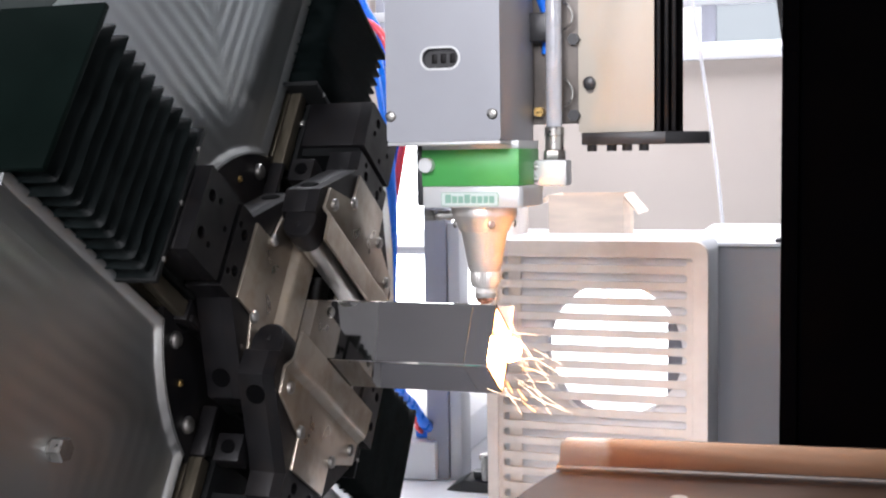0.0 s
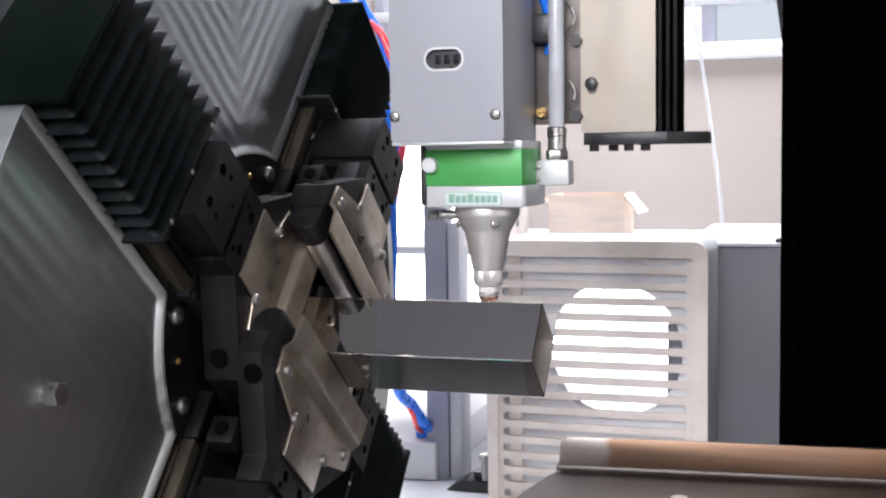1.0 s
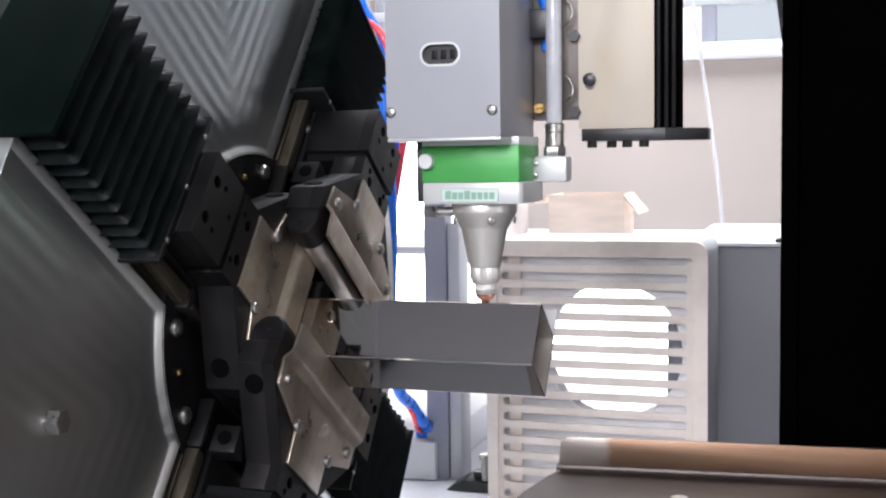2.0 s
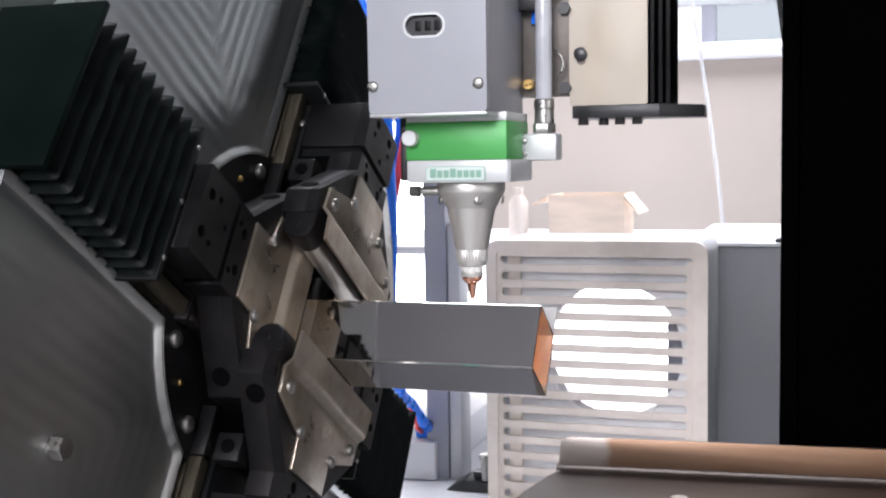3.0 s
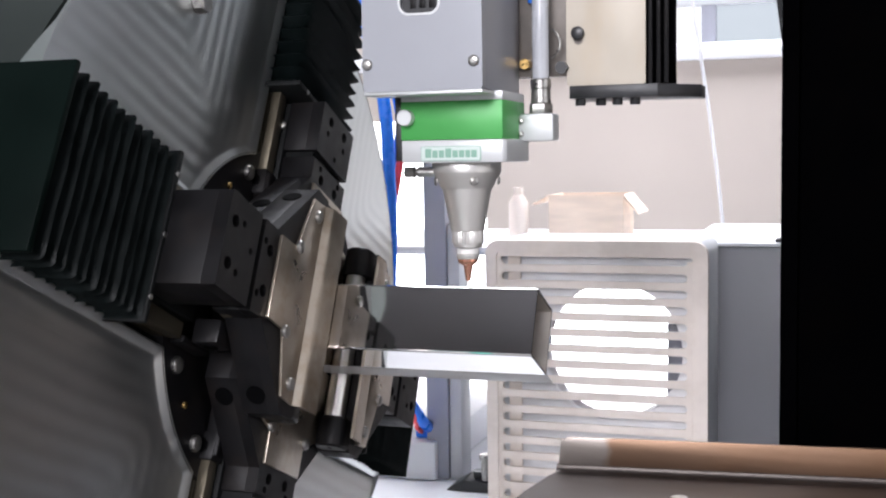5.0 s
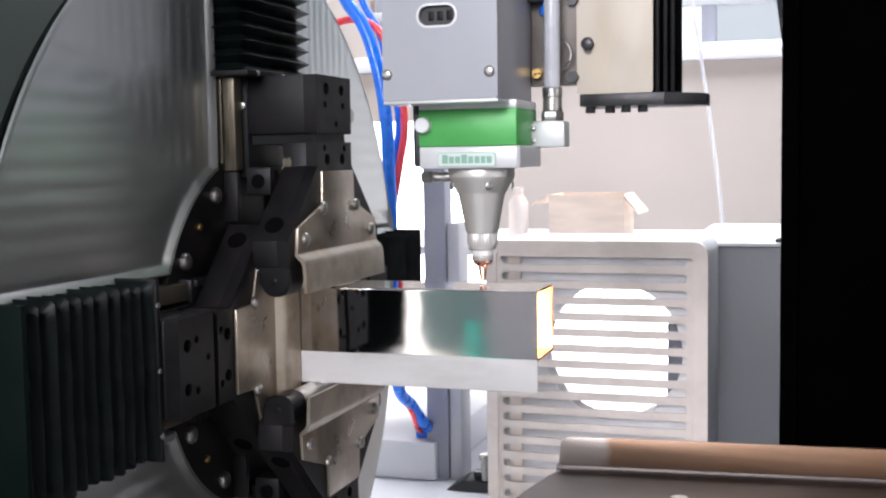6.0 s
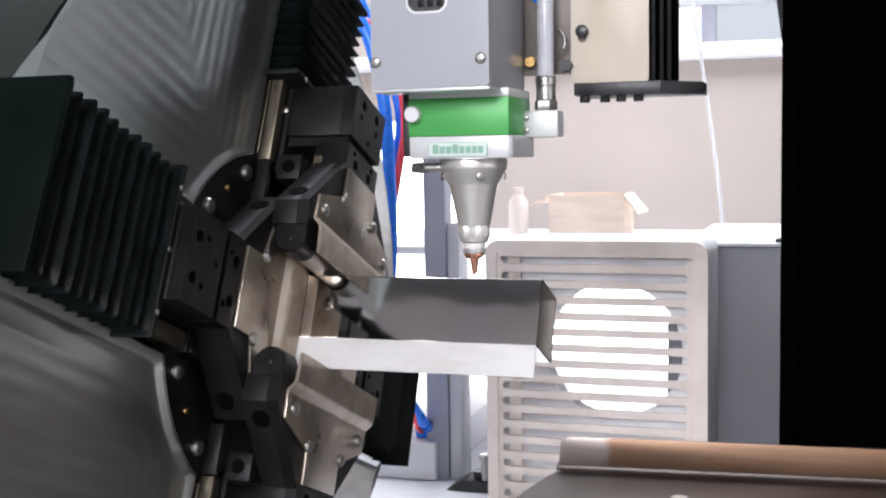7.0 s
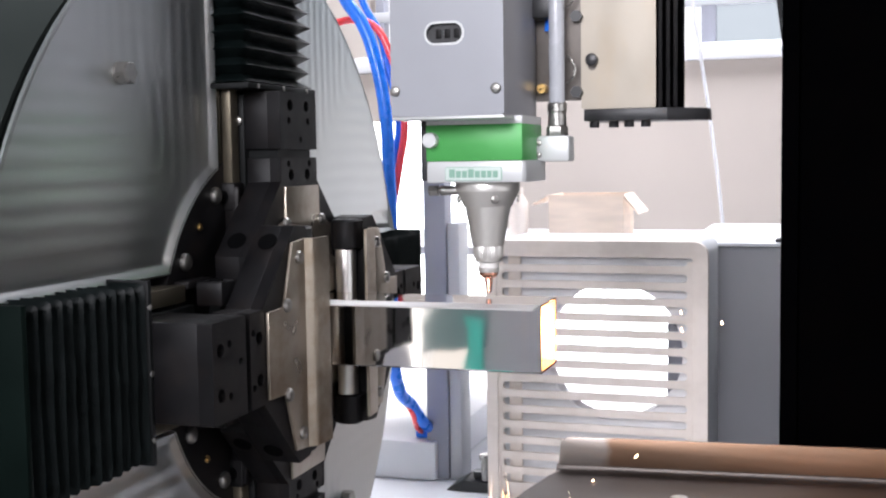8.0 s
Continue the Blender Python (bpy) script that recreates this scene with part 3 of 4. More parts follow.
# housing that carries the chuck
def housing():
    root = empty("chuck_housing", "dark grey-green painted chuck drive housing", "machine housing")
    part("housing_body", prism(rounded(-0.62, 0.30, -0.60, 0.62, 0.06), -0.95, -0.445, "x", 0.01), M_HOUSING, root)
    part("housing_foot", box(-0.95, -0.47, -0.60, 0.28, FLOOR_Z, -0.603, 0.01), M_HOUSING, root)


housing()


# ---------------------------------------------------------------- tube
def section(y0, y1, z0, z1, r):
    return rounded(y0, y1, z0, z1, r, 4)


def tube(name, x0, x1, label):
    root = empty(name, label, "metal tube")
    b = holed(section(-0.0436, 0.0164, -0.030, 0.030, 0.0018), [section(-0.0421, 0.0149, -0.0285, 0.0285, 0.0008)], x0, x1, "x")
    wall = part("tube_wall", b, M_TUBE, root, "polished steel box section")
    wall.data.set_sharp_from_angle(angle=radians(6))
    part("bore_face", holed(section(-0.0420, 0.0148, -0.0284, 0.0284, 0.0008), [section(-0.0417, 0.0145, -0.0281, 0.0281, 0.0007)], max(x0, x1 - 0.2), x1 - 0.0003, "x"), M_BORE, root, "dull scorched inside of the tube")
    part("flange", box(x0, x1, 0.0152, 0.0436, -0.0300, -0.0284, 0.0003, seg=1), M_FLANGE, root, "matt pale steel flange along one edge")
    return root


TUBE = tube("steel_tube", -0.62, 0.0, "polished rectangular steel tube with a thin flange, clamped in the chuck")
OFFCUT = tube("offcut", -0.0605, -0.040, "short glowing offcut of flanged steel tube")


# ---------------------------------------------------------------- laser head; its own space: nozzle tip at the origin
def laser_head():
    root = empty("laser_cutting_head", "grey laser cutting head with green band and copper nozzle", "laser head")
    # copper nozzle, ceramic, knurled ring, cone
    part("nozzle", lathe([(0.0016, 0.0), (0.0024, 0.001), (0.0042, 0.0135), (0.0070, 0.0150), (0.0088, 0.0175), (0.0088, 0.0195)], "z", n=36), M_COPPER, root, "copper cutting nozzle")
    part("nozzle_collar", lathe([(0.0094, 0.0195), (0.0098, 0.0203), (0.0098, 0.0232), (0.0092, 0.0238)], "z", n=36), M_SATIN, root)
    part("ceramic_ring", lathe([(0.0092, 0.0238), (0.0095, 0.0248), (0.0095, 0.0288)], "z", n=36), M_CERAMIC, root, "white ceramic ring")
    b = lathe([(0.0112, 0.0288), (0.0124, 0.0302), (0.0127, 0.0330)], "z", n=36)
    lathe([(0.0136, 0.0330), (0.0138, 0.0340), (0.0138, 0.0428), (0.0134, 0.0438)], "z", n=72, bm=b, wavy=-0.035)
    part("knurled_ring", b, M_SATIN, root, "knurled steel lock ring")
    part("cone", lathe([(0.0142, 0.0438), (0.0145, 0.0450), (0.0208, 0.0780), (0.0212, 0.0800), (0.0222, 0.0800), (0.0262, 0.0885), (0.0295, 0.0935), (0.0297, 0.0945), (0.0297, 0.1010), (0.0292, 0.1020)], "z", n=64), M_SATIN, root, "satin metal nozzle cone")
    for a in (-150, -60, 20, 110):
        g = radians(a)
        sc = put(SCREW_ME, "screw", root, (0.0262 * math.cos(g), 0.0262 * math.sin(g), 0.0865), 0.62, Matrix.Rotation(g, 4, "Z"))
    # fitting beside the cone
    b = lathe([(0.0045, -0.052), (0.0055, -0.0505), (0.0055, -0.043), (0.0035, -0.0425), (0.0035, -0.040)], "x", (0, -0.012, 0.0945), n=6)
    lathe([(0.0046, -0.040), (0.0050, -0.038), (0.0040, -0.034), (0.0046, -0.030), (0.0038, -0.024)], "x", (0, -0.012, 0.0945), n=18, bm=b)
    part("side_fitting", b, M_SCREW, root, "small steel pneumatic fitting")
    # lower block with green band and label
    part("lower_block", prism([(-0.0460, -0.036), (0.0415, -0.036), (0.0445, -0.032), (0.0460, 0.036), (-0.0460, 0.036)], 0.1022, 0.1212, "z", 0.0012), M_GREYBLOCK, root)
    part("green_band", box(-0.0462, 0.0422, -0.0365, 0.0365, 0.1212, 0.1533, 0.0009), M_GREEN, root, "green anodised band")
    part("upper_block", box(-0.0460, 0.0420, -0.0358, 0.036, 0.1533, 0.1605, 0.0006), M_GREYBLOCK, root)
    part("dark_side", box(-0.0520, -0.0465, -0.0345, 0.030, 0.1040, 0.1590, 0.001), M_BLACKPLASTIC, root)
    b = lathe([(0.0062, -0.0450), (0.0068, -0.0440), (0.0068, -0.0365), (0.0060, -0.0360)], "y", (-0.0405, 0, 0.1400), n=28)
    part("knob", b, M_GREYBLOCK, root, "round grey knob on the green band")
    lab = part("label_plate", prism(rounded(-0.0285, 0.0235, 0.1038, 0.1160, 0.0015, 3), -0.0370, -0.0358, "y"), M_LABELBAR, root, "pale green printed label")
    part("label_face", prism(rounded(-0.0280, 0.0230, 0.1043, 0.1155, 0.0013, 3), -0.0374, -0.0369, "y"), M_LABEL, lab)
    # plain printed shapes in place of the maker's mark
    x = -0.0245
    for k, (w, h) in enumerate(((.0052, .0075), (.0045, .006), (.0045, .006), (.0052, .0075), (.0045, .006), (.0045, .006), (.004, .006), (.0045, .006))):
        part("label_bar", box(x, x + w, -0.0378, -0.0373, 0.1066, 0.1066 + h), M_LABELBAR, lab)
        x += w + 0.0011
    # tall front cover with slot
    slot = rounded(-0.0315, 0.0010, 0.2210, 0.2380, 0.0082, 8)
    part("front_cover", holed(rounded(-0.0640, 0.0365, 0.1600, 0.62, 0.003, 4), [slot], -0.0745, -0.0654, "y"), M_GREYPAINT, root, "light grey painted sheet cover with a slot")
    part("slot_insert", box(-0.034, 0.0035, -0.0700, -0.0656, 0.217, 0.242), M_BLACKPLASTIC, root)
    for k in range(3):
        part("slot_tooth", box(-0.024 + k * 0.008, -0.019 + k * 0.008, -0.0708, -0.0699, 0.2255, 0.2335, 0.0005), M_OXIDE, root)
    part("slot_rim", holed(rounded(-0.0330, 0.0025, 0.2195, 0.2395, 0.0095, 8), [rounded(-0.0312, 0.0007, 0.2213, 0.2377, 0.0079, 8)], -0.0750, -0.0745, "y"), M_GREYBLOCK, root)
    part("cover_body", box(-0.0638, 0.0363, -0.0655, 0.0420, 0.1602, 0.62, 0.001), M_GREYPAINT, root)
    part("cover_foot", box(-0.0640, 0.0365, -0.0742, -0.0400, 0.1570, 0.1600, 0.001), M_GREYBLOCK, root)
    for x in (-0.0600, 0.0297):
        put(SCREW_ME, "screw", root, (x, -0.0746, 0.1820), 0.75, Matrix.Rotation(-math.pi / 2, 4, "Z"))
    # side connector, nuts and milky hose
    hx, hy = 0.0585, 0.0298
    part("connector", box(0.0420, 0.0720, hy - 0.012, hy + 0.012, 0.1195, 0.1430, 0.0022), M_GREYBLOCK, root, "grey hose connector block")
    part("connector_flange", box(0.0350, 0.0425, hy - 0.014, hy + 0.010, 0.1215, 0.1410, 0.001), M_GREYBLOCK, root)
    for z in (0.1255, 0.1365):
        put(SCREW_ME, "screw", root, (0.0435, hy - 0.012, z), 0.45, Matrix.Rotation(-math.pi / 2, 4, "Z"))
    b = lathe([(0.0098, 0.1430), (0.0102, 0.1440), (0.0102, 0.1508), (0.0096, 0.1518)], "z", (hx, hy, 0), n=6)
    part("hex_nut", b, M_SCREW, root)
    part("ferrule", lathe([(0.0082, 0.1518), (0.0086, 0.1525), (0.0084, 0.1640), (0.0090, 0.1650), (0.0090, 0.1718), (0.0082, 0.1728)], "z", (hx, hy, 0), n=32), M_SCREW, root)
    part("hose", lathe([(0.0072, 0.1728), (0.0072, 0.30), (0.0072, 0.62)], "z", (hx, hy, 0), n=28), M_HOSE, root, "milky plastic hose", smooth=True)
    # blue hose looping down behind the cover
    tube_curve("blue_hose", [(0.030, 0.062, 0.36), (0.040, 0.052, 0.300), (0.050, 0.046, 0.268), (0.048, 0.048, 0.240)], 0.005, M_BLUE, root, "blue air hose")
    # back plate with bolts and clips
    part("mount_plate", box(0.010, 0.100, 0.050, 0.066, 0.176, 0.62, 0.001), M_MOUNT, root, "grey steel mounting plate")
    for z in (0.183, 0.252, 0.33):
        c = lathe([(0.0058, 0), (0.0058, 0.006), (0.005, 0.007)], "y", (0.0735, 0.043, z), n=6)
        part("cap_screw", c, M_BLACKPLASTIC, root)
        c = lathe([(0.0045, 0), (0.0045, 0.010)], "y", (0.0415, 0.040, z + 0.004), n=18)
        part("cap_screw", c, M_BRASS, root)
        tube_curve("clip", [(0.066, 0.040, z + 0.008), (0.071, 0.038, z + 0.012), (0.074, 0.038, z + 0.020), (0.070, 0.038, z + 0.030), (0.066, 0.040, z + 0.033)], 0.0011, M_SCREW, root)
    part("cable_block", box(0.030, 0.056, 0.030, 0.050, 0.250, 0.276, 0.002), M_BLACKPLASTIC, root)
    # slide with beige cover and dark rails
    part("slide_cover", holed(rounded(0.0770, 0.1455, 0.1672, 0.62, 0.002, 3), [rounded(0.0835, 0.0915, 0.2025, 0.2185, 0.0038, 5)], 0.0495, 0.0525, "y"), M_BEIGE, root, "aged beige slide cover plate")
    part("slide_body", box(0.0785, 0.1640, 0.0530, 0.1150, 0.1672, 0.62, 0.001), M_BLACKPAINT, root, "black linear slide body")
    for k, x in enumerate((0.1475, 0.1545, 0.1610)):
        part("slide_groove", box(x, x + 0.0035, 0.0505, 0.0540, 0.1672, 0.62, 0.0006), M_OXIDE, root)
    part("bottom_plate", prism([(0.0800, 0.046), (0.1560, 0.046), (0.1890, 0.085), (0.1890, 0.120), (0.0800, 0.120)], 0.1560, 0.1670, "z", 0.0008), M_BLACKPLASTIC, root, "black end plate")
    for x, y in ((0.088, 0.056), (0.105, 0.062), (0.120, 0.058), (0.135, 0.060)):
        part("plate_bolt", lathe([(0.0042, 0.1500), (0.0046, 0.1510), (0.0046, 0.1560)], "z", (x, y, 0), n=20), M_BLACKPLASTIC, root)
    part("cover_bolt", lathe([(0.0030, 0.0430), (0.0056, 0.0440), (0.0056, 0.0500)], "y", (0.0875, 0, 0.2120), n=24), M_BLACKPLASTIC, root)
    return root


HEAD = laser_head()


# ---------------------------------------------------------------- things behind the tube
def part_slat(root, lo, hi, y):
    """One slat of the pressed louvre; the slots between slats have round ends."""
    h, le, ri, sl, sr = 0.00634, -0.2468, 0.0478, -0.2455, 0.0392
    bend = [(h - h * math.cos(a), h - h * math.sin(a)) for a in [math.pi / 2 * k / 6 for k in range(7)]]
    pts = [(le, hi + h)] + [(sl + u, hi + v) for u, v in bend] + [(sr - u, hi + v) for u, v in bend[::-1]] + [(ri, hi + h)]
    pts += [(ri, lo - h)] + [(sr - u, lo - v) for u, v in bend] + [(sl + u, lo - v) for u, v in bend[::-1]] + [(le, lo - h)]
    b = bmesh.new()
    front = [b.verts.new((u, y + 0.0042, v)) for u, v in pts]
    back = [b.verts.new((u, y + 0.0090, v)) for u, v in pts]
    for t in geometry.tessellate_polygon([[Vector((u, v, 0)) for u, v in pts]]):
        b.faces.new([front[i] for i in t])
        b.faces.new([back[i] for i in t[::-1]])
    for k in range(len(pts)):
        j = (k + 1) % len(pts)
        b.faces.new((front[k], front[j], back[j], back[k]))
    part("louvre_slat", b, M_FAN, root)


def ventilation_unit():
    root = empty("ventilation_unit", "cream louvred ventilation unit with a round fan opening", "ventilation unit")
    x0, x1, z0, z1, y = -0.2700, 0.0690, -0.4035, 0.0265, 0.75
    part("casing", holed(rounded(x0, x1, z0, z1, 0.02), [rounded(x0 + 0.008, x1 - 0.008, z0 + 0.008, z1 - 0.008, 0.014)], y + 0.012, y + 0.19, "y"), M_CASE, root, "light grey sheet casing")
    part("front_frame", holed(rounded(x0 - 0.001, x1 + 0.001, z0, z1 + 0.001, 0.021), [rounded(x0 + 0.0165, x1 - 0.0165, z0 + 0.0165, z1 - 0.0165, 0.006)], y, y + 0.016, "y"), M_FAN, root, "cream front frame")
    part("inner_frame", holed(rounded(x0 + 0.014, x1 - 0.014, z0 + 0.014, z1 - 0.014, 0.006), [rounded(x0 + 0.023, x1 - 0.021, z0 + 0.022, z1 - 0.024, 0.004)], y + 0.004, y + 0.010, "y"), M_FAN, root)
    z = z1 - 0.0295
    while z > z0 + 0.02:
        part_slat(root, z - 0.0185, z - 0.0065, y)
        z -= 0.0247
    for x in (-0.2275, 0.0555):
        part("slat_rib", box(x - 0.010, x + 0.010 if x < 0 else x + 0.001, y + 0.0128, y + 0.0165, z0 + 0.02, z1 - 0.02), M_FAN, root)
    part("fan_plate", holed([(x0 + 0.009, z0 + 0.009), (x1 - 0.009, z0 + 0.009), (x1 - 0.009, z1 - 0.009), (x0 + 0.009, z1 - 0.009)], [circle(-0.0745, -0.1445, 0.1070, 64)], y + 0.022, y + 0.026, "y"), M_FANIN, root, "grey plate with round fan opening")
    part("fan_ring", holed(circle(-0.0745, -0.1445, 0.1070, 64), [circle(-0.0745, -0.1445, 0.1050, 64)], y + 0.0262, y + 0.060, "y"), M_FANIN, root)
    part("duct_wall", box(-0.0018, 0.050, y + 0.10, y + 0.12, z0 + 0.0085, -0.111, 0.002), M_GREYPOST, root, "blue-grey duct wall inside the unit")
    part("strut", box(-0.235, -0.227, y + 0.0175, y + 0.0215, z0 + 0.01, z1 - 0.01), M_FANIN, root)


def grey_cabinet():
    root = empty("control_cabinet", "plain grey steel cabinet beside the ventilation unit", "cabinet")
    part("cabinet_body", box(0.0200, 0.62, 0.945, 1.45, -0.4045, 0.0060, 0.004), M_CABINET, root)
    part("cabinet_lid", box(0.0150, 0.625, 0.935, 1.455, 0.0064, 0.0130, 0.002), M_WHITE, root, "white lid")
    part("lid_handle", box(0.158, 0.178, 0.940, 0.975, 0.0134, 0.0190, 0.002), M_BLACKPLASTIC, root)


def enclosure():
    root = empty("machine_enclosure", "matt black machine enclosure panel", "machine enclosure")
    # runs wide past the view to block side light on the chuck
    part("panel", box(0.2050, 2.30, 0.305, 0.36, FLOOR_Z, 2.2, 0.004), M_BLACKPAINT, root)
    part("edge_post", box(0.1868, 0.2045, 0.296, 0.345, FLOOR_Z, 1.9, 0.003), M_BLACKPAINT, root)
    # unseen panel, added to block light and darken the near covers' reflections
    part("light_block_panel", box(0.1880, 0.2000, 0.362, 0.935, FLOOR_Z, 1.9, 0.003), M_BLACKPAINT, root)
    part("edge_joint", box(0.1862, 0.2050, 0.2950, 0.300, 0.262, 0.268, 0.001), M_BLACKPAINT, root)
    part("top_gusset", prism([(0.1865, 0.42), (0.1865, 0.272), (0.1800, 0.32), (0.172, 0.42)], 0.300, 0.308, "y"), M_OXIDE_DARK, root)


def guide_rail():
    root = empty("steel_angle_rail", "heat-stained steel angle rail bolted below the tube", "rail", m=pose(-0.0186, 0.150, -0.1600, 0, 0, 5.2))
    corner = [(-0.002 + 0.010 - 0.010 * math.cos(a), 0.0245 + 0.010 * math.sin(a)) for a in [math.pi / 2 * k / 6 for k in range(7)]]
    part("upright_flange", prism([(0.62, 0.0345)] + corner[::-1] + [(-0.004, 0.0062), (0.62, 0.0062)], 0.0, 0.004, "y", 0.0006), M_RAIL, root)
    bend = [(0.0040, 0.0060)] + [(-0.0060 + 0.0100 * math.cos(a), 0.0060 - 0.0100 * math.sin(a)) for a in [math.pi / 2 * k / 6 for k in range(1, 7)]]
    bend += [(-0.0060 + 0.0060 * math.cos(a), 0.0060 - 0.0060 * math.sin(a)) for a in [math.pi / 2 * k / 6 for k in range(6, -1, -1)]]
    part("bend", prism(bend, -0.006, 0.62, "x"), M_RAILTOP, root)
    part("flat_flange", prism([(-0.006, -0.0062), (0.62, -0.0062), (0.62, -0.20), (-0.052, -0.20), (-0.026, -0.075), (-0.012, -0.022)], -0.004, 0.0, "z", 0.0006), M_RAILTOP, root)
    for x, y in ((0.118, -0.085), (0.44, -0.085)):
        part("bolt_head", lathe([(0.0092, 0.0002), (0.0092, 0.0022), (0.0075, 0.0040)], "z", (x, y, 0), n=26), M_SCREW, root)
    for x, y in ((0.163, -0.108),):
        part("bright_bush", lathe([(0.0105, 0.0002), (0.0105, 0.0012), (0.006, 0.0016)], "z", (x, y, 0), n=26), M_WHITE, root)
    part("rail_bracket", box(0.10, 0.30, -0.15, -0.03, FLOOR_Z + 0.160, -0.0045, 0.004), M_OXIDE_DARK, root)


def back_things():
    root = empty("support_post", "blue-grey square steel post on the bed", "post")
    part("post", box(-0.425, -0.385, 0.90, 0.94, -0.4045, 0.32, 0.003), M_GREYPOST, root)
    part("side_cover", box(-0.384, -0.362, 0.905, 0.96, -0.4045, 0.045, 0.003), M_CASE, root)
    root = empty("white_base_block", "white painted base block of the machine", "base block")
    part("block", box(-0.80, -0.405, 0.885, 1.35, -0.4045, -0.335, 0.006), M_WHITE, root)
    root = empty("levelling_mount", "black levelling mount with a bright stud", "levelling mount")
    part("pad", prism([(-0.372, -0.4045), (-0.285, -0.4045), (-0.285, -0.388), (-0.340, -0.384)], 0.84, 0.90, "y", 0.002), M_BLACKPLASTIC, root)
    part("nut", lathe([(0.011, -0.3845), (0.011, -0.372)], "z", (-0.318, 0.862, 0), n=6), M_BLACKPLASTIC, root)
    part("stud", lathe([(0.006, -0.3845), (0.006, -0.350), (0.009, -0.349), (0.009, -0.340)], "z", (-0.305, 0.850, 0), n=16), M_SCREW, root)
    # carton and bottle stand on a shelf behind the ventilation unit
    tagged(part("back_shelf", box(-0.60, 0.014, 0.96, 1.45, -0.015, 0.0, 0.003), M_WHITE), "white shelf behind the ventilation unit", "shelf")
    sh = bpy.data.objects["back_shelf"]
    part("shelf_leg", box(-0.59, -0.56, 1.40, 1.44, -0.4045, -0.0153), M_WHITE, sh)
    part("shelf_leg", box(-0.02, 0.010, 1.40, 1.44, -0.4045, -0.0153), M_WHITE, sh)
    root = empty("cardboard_box", "open brown cardboard box on the shelf", "cardboard box")
    cx0, cx1, cy0, cy1, ch = -0.250, -0.112, 1.10, 1.22, 0.086
    for a in ((cx0, cx1, cy0, cy0 + .003), (cx0, cx1, cy1 - .003, cy1), (cx0, cx0 + .003, cy0 + .003, cy1 - .003), (cx1 - .003, cx1, cy0 + .003, cy1 - .003)):
        part("box_side", box(a[0], a[1], a[2], a[3], 0.0012, ch), M_CARD, root)
    part("box_bottom", box(cx0, cx1, cy0, cy1, 0.0002, 0.0012), M_CARD, root)
    part("box_flap", prism([(cx1 - .003, ch), (cx1, ch), (cx1 + 0.028, ch - 0.034), (cx1 + 0.026, ch - 0.036)], cy0, cy1, "y"), M_CARD, root)
    part("box_flap", prism([(cx0, ch), (cx0 + .003, ch), (cx0 - 0.030, ch - 0.016), (cx0 - 0.030, ch - 0.019)], cy0, cy1, "y"), M_CARD, root)
    root = empty("plastic_bottle", "small white plastic bottle on the shelf", "bottle")
    part("bottle_body", lathe([(0.017, 0.0004), (0.018, 0.003), (0.018, 0.072), (0.010, 0.086)], "z", (-0.307, 1.10, 0), n=28), M_FAN, root, smooth=True)
    part("bottle_cap", lathe([(0.009, 0.0862), (0.009, 0.100)], "z", (-0.307, 1.10, 0), n=20), M_FAN, root)
    # cable hanging in front of the wall
    tagged(tube_curve("white_cable", [(-0.060, 1.6, 0.62), (-0.043, 1.6, 0.490), (-0.0246, 1.6, 0.368), (0.0023, 1.6, 0.184), (0.0247, 1.6, -0.019), (0.040, 1.6, -0.4)], 0.004, M_WHITE), "thin white cable hanging in front of the wall", "cable")
    # air hoses
    y = 0.66
    tagged(tube_curve("air_hose", [(-0.53, y, 0.62), (-0.4592, y, 0.3976), (-0.4342, y, 0.3626), (-0.4126, y, 0.3026), (-0.3987, y, 0.226), (-0.395, y, 0.141), (-0.3931, y, 0.055), (-0.397, y, -0.08), (-0.408, 0.72, -0.207), (-0.4165, 0.80, -0.2505), (-0.4205, 0.87, -0.297), (-0.426, 0.93, -0.324)], 0.0100, M_BLUE), "thick blue air hose hanging beside the chuck", "air hose", "air hoses")
    y = 0.69
    tagged(tube_curve("air_hose", [(-0.56, y, 0.385), (-0.4887, y, 0.3685), (-0.4669, y, 0.3708), (-0.4278, y, 0.3611), (-0.4027, y, 0.3215), (-0.379, y, 0.2136), (-0.3897, y, 0.1404), (-0.4044, y, 0.0577), (-0.412, y, -0.06), (-0.420, 0.74, -0.205), (-0.4185, 0.81, -0.264), (-0.437, 0.90, -0.318), (-0.437, 0.935, -0.3285)], 0.0058, M_RED), "red air hose hanging beside the chuck", "air hose", "air hoses")
    y = 0.70
    tagged(tube_curve("air_hose", [(-0.50, y, 0.60), (-0.4496, y, 0.402), (-0.4208, y, 0.3489), (-0.4089, y, 0.2967), (-0.392, y, 0.2141), (-0.4016, y, 0.1491), (-0.4102, y, 0.0527), (-0.416, y, -0.1)], 0.0055, M_BLUE), "thinner blue air hose hanging beside the chuck", "air hose", "air hoses")
    root = empty("hose_bracket", "white bracket that holds the air hoses", "bracket")
    part("clamp", box(-0.448, -0.412, 0.905, 0.950, -0.3348, -0.3180, 0.004), M_BLUE, root, "blue hose end fitting")
    part("saddle", box(-0.470, -0.410, 0.955, 0.975, -0.3348, -0.3120, 0.003), M_WHITE, root)


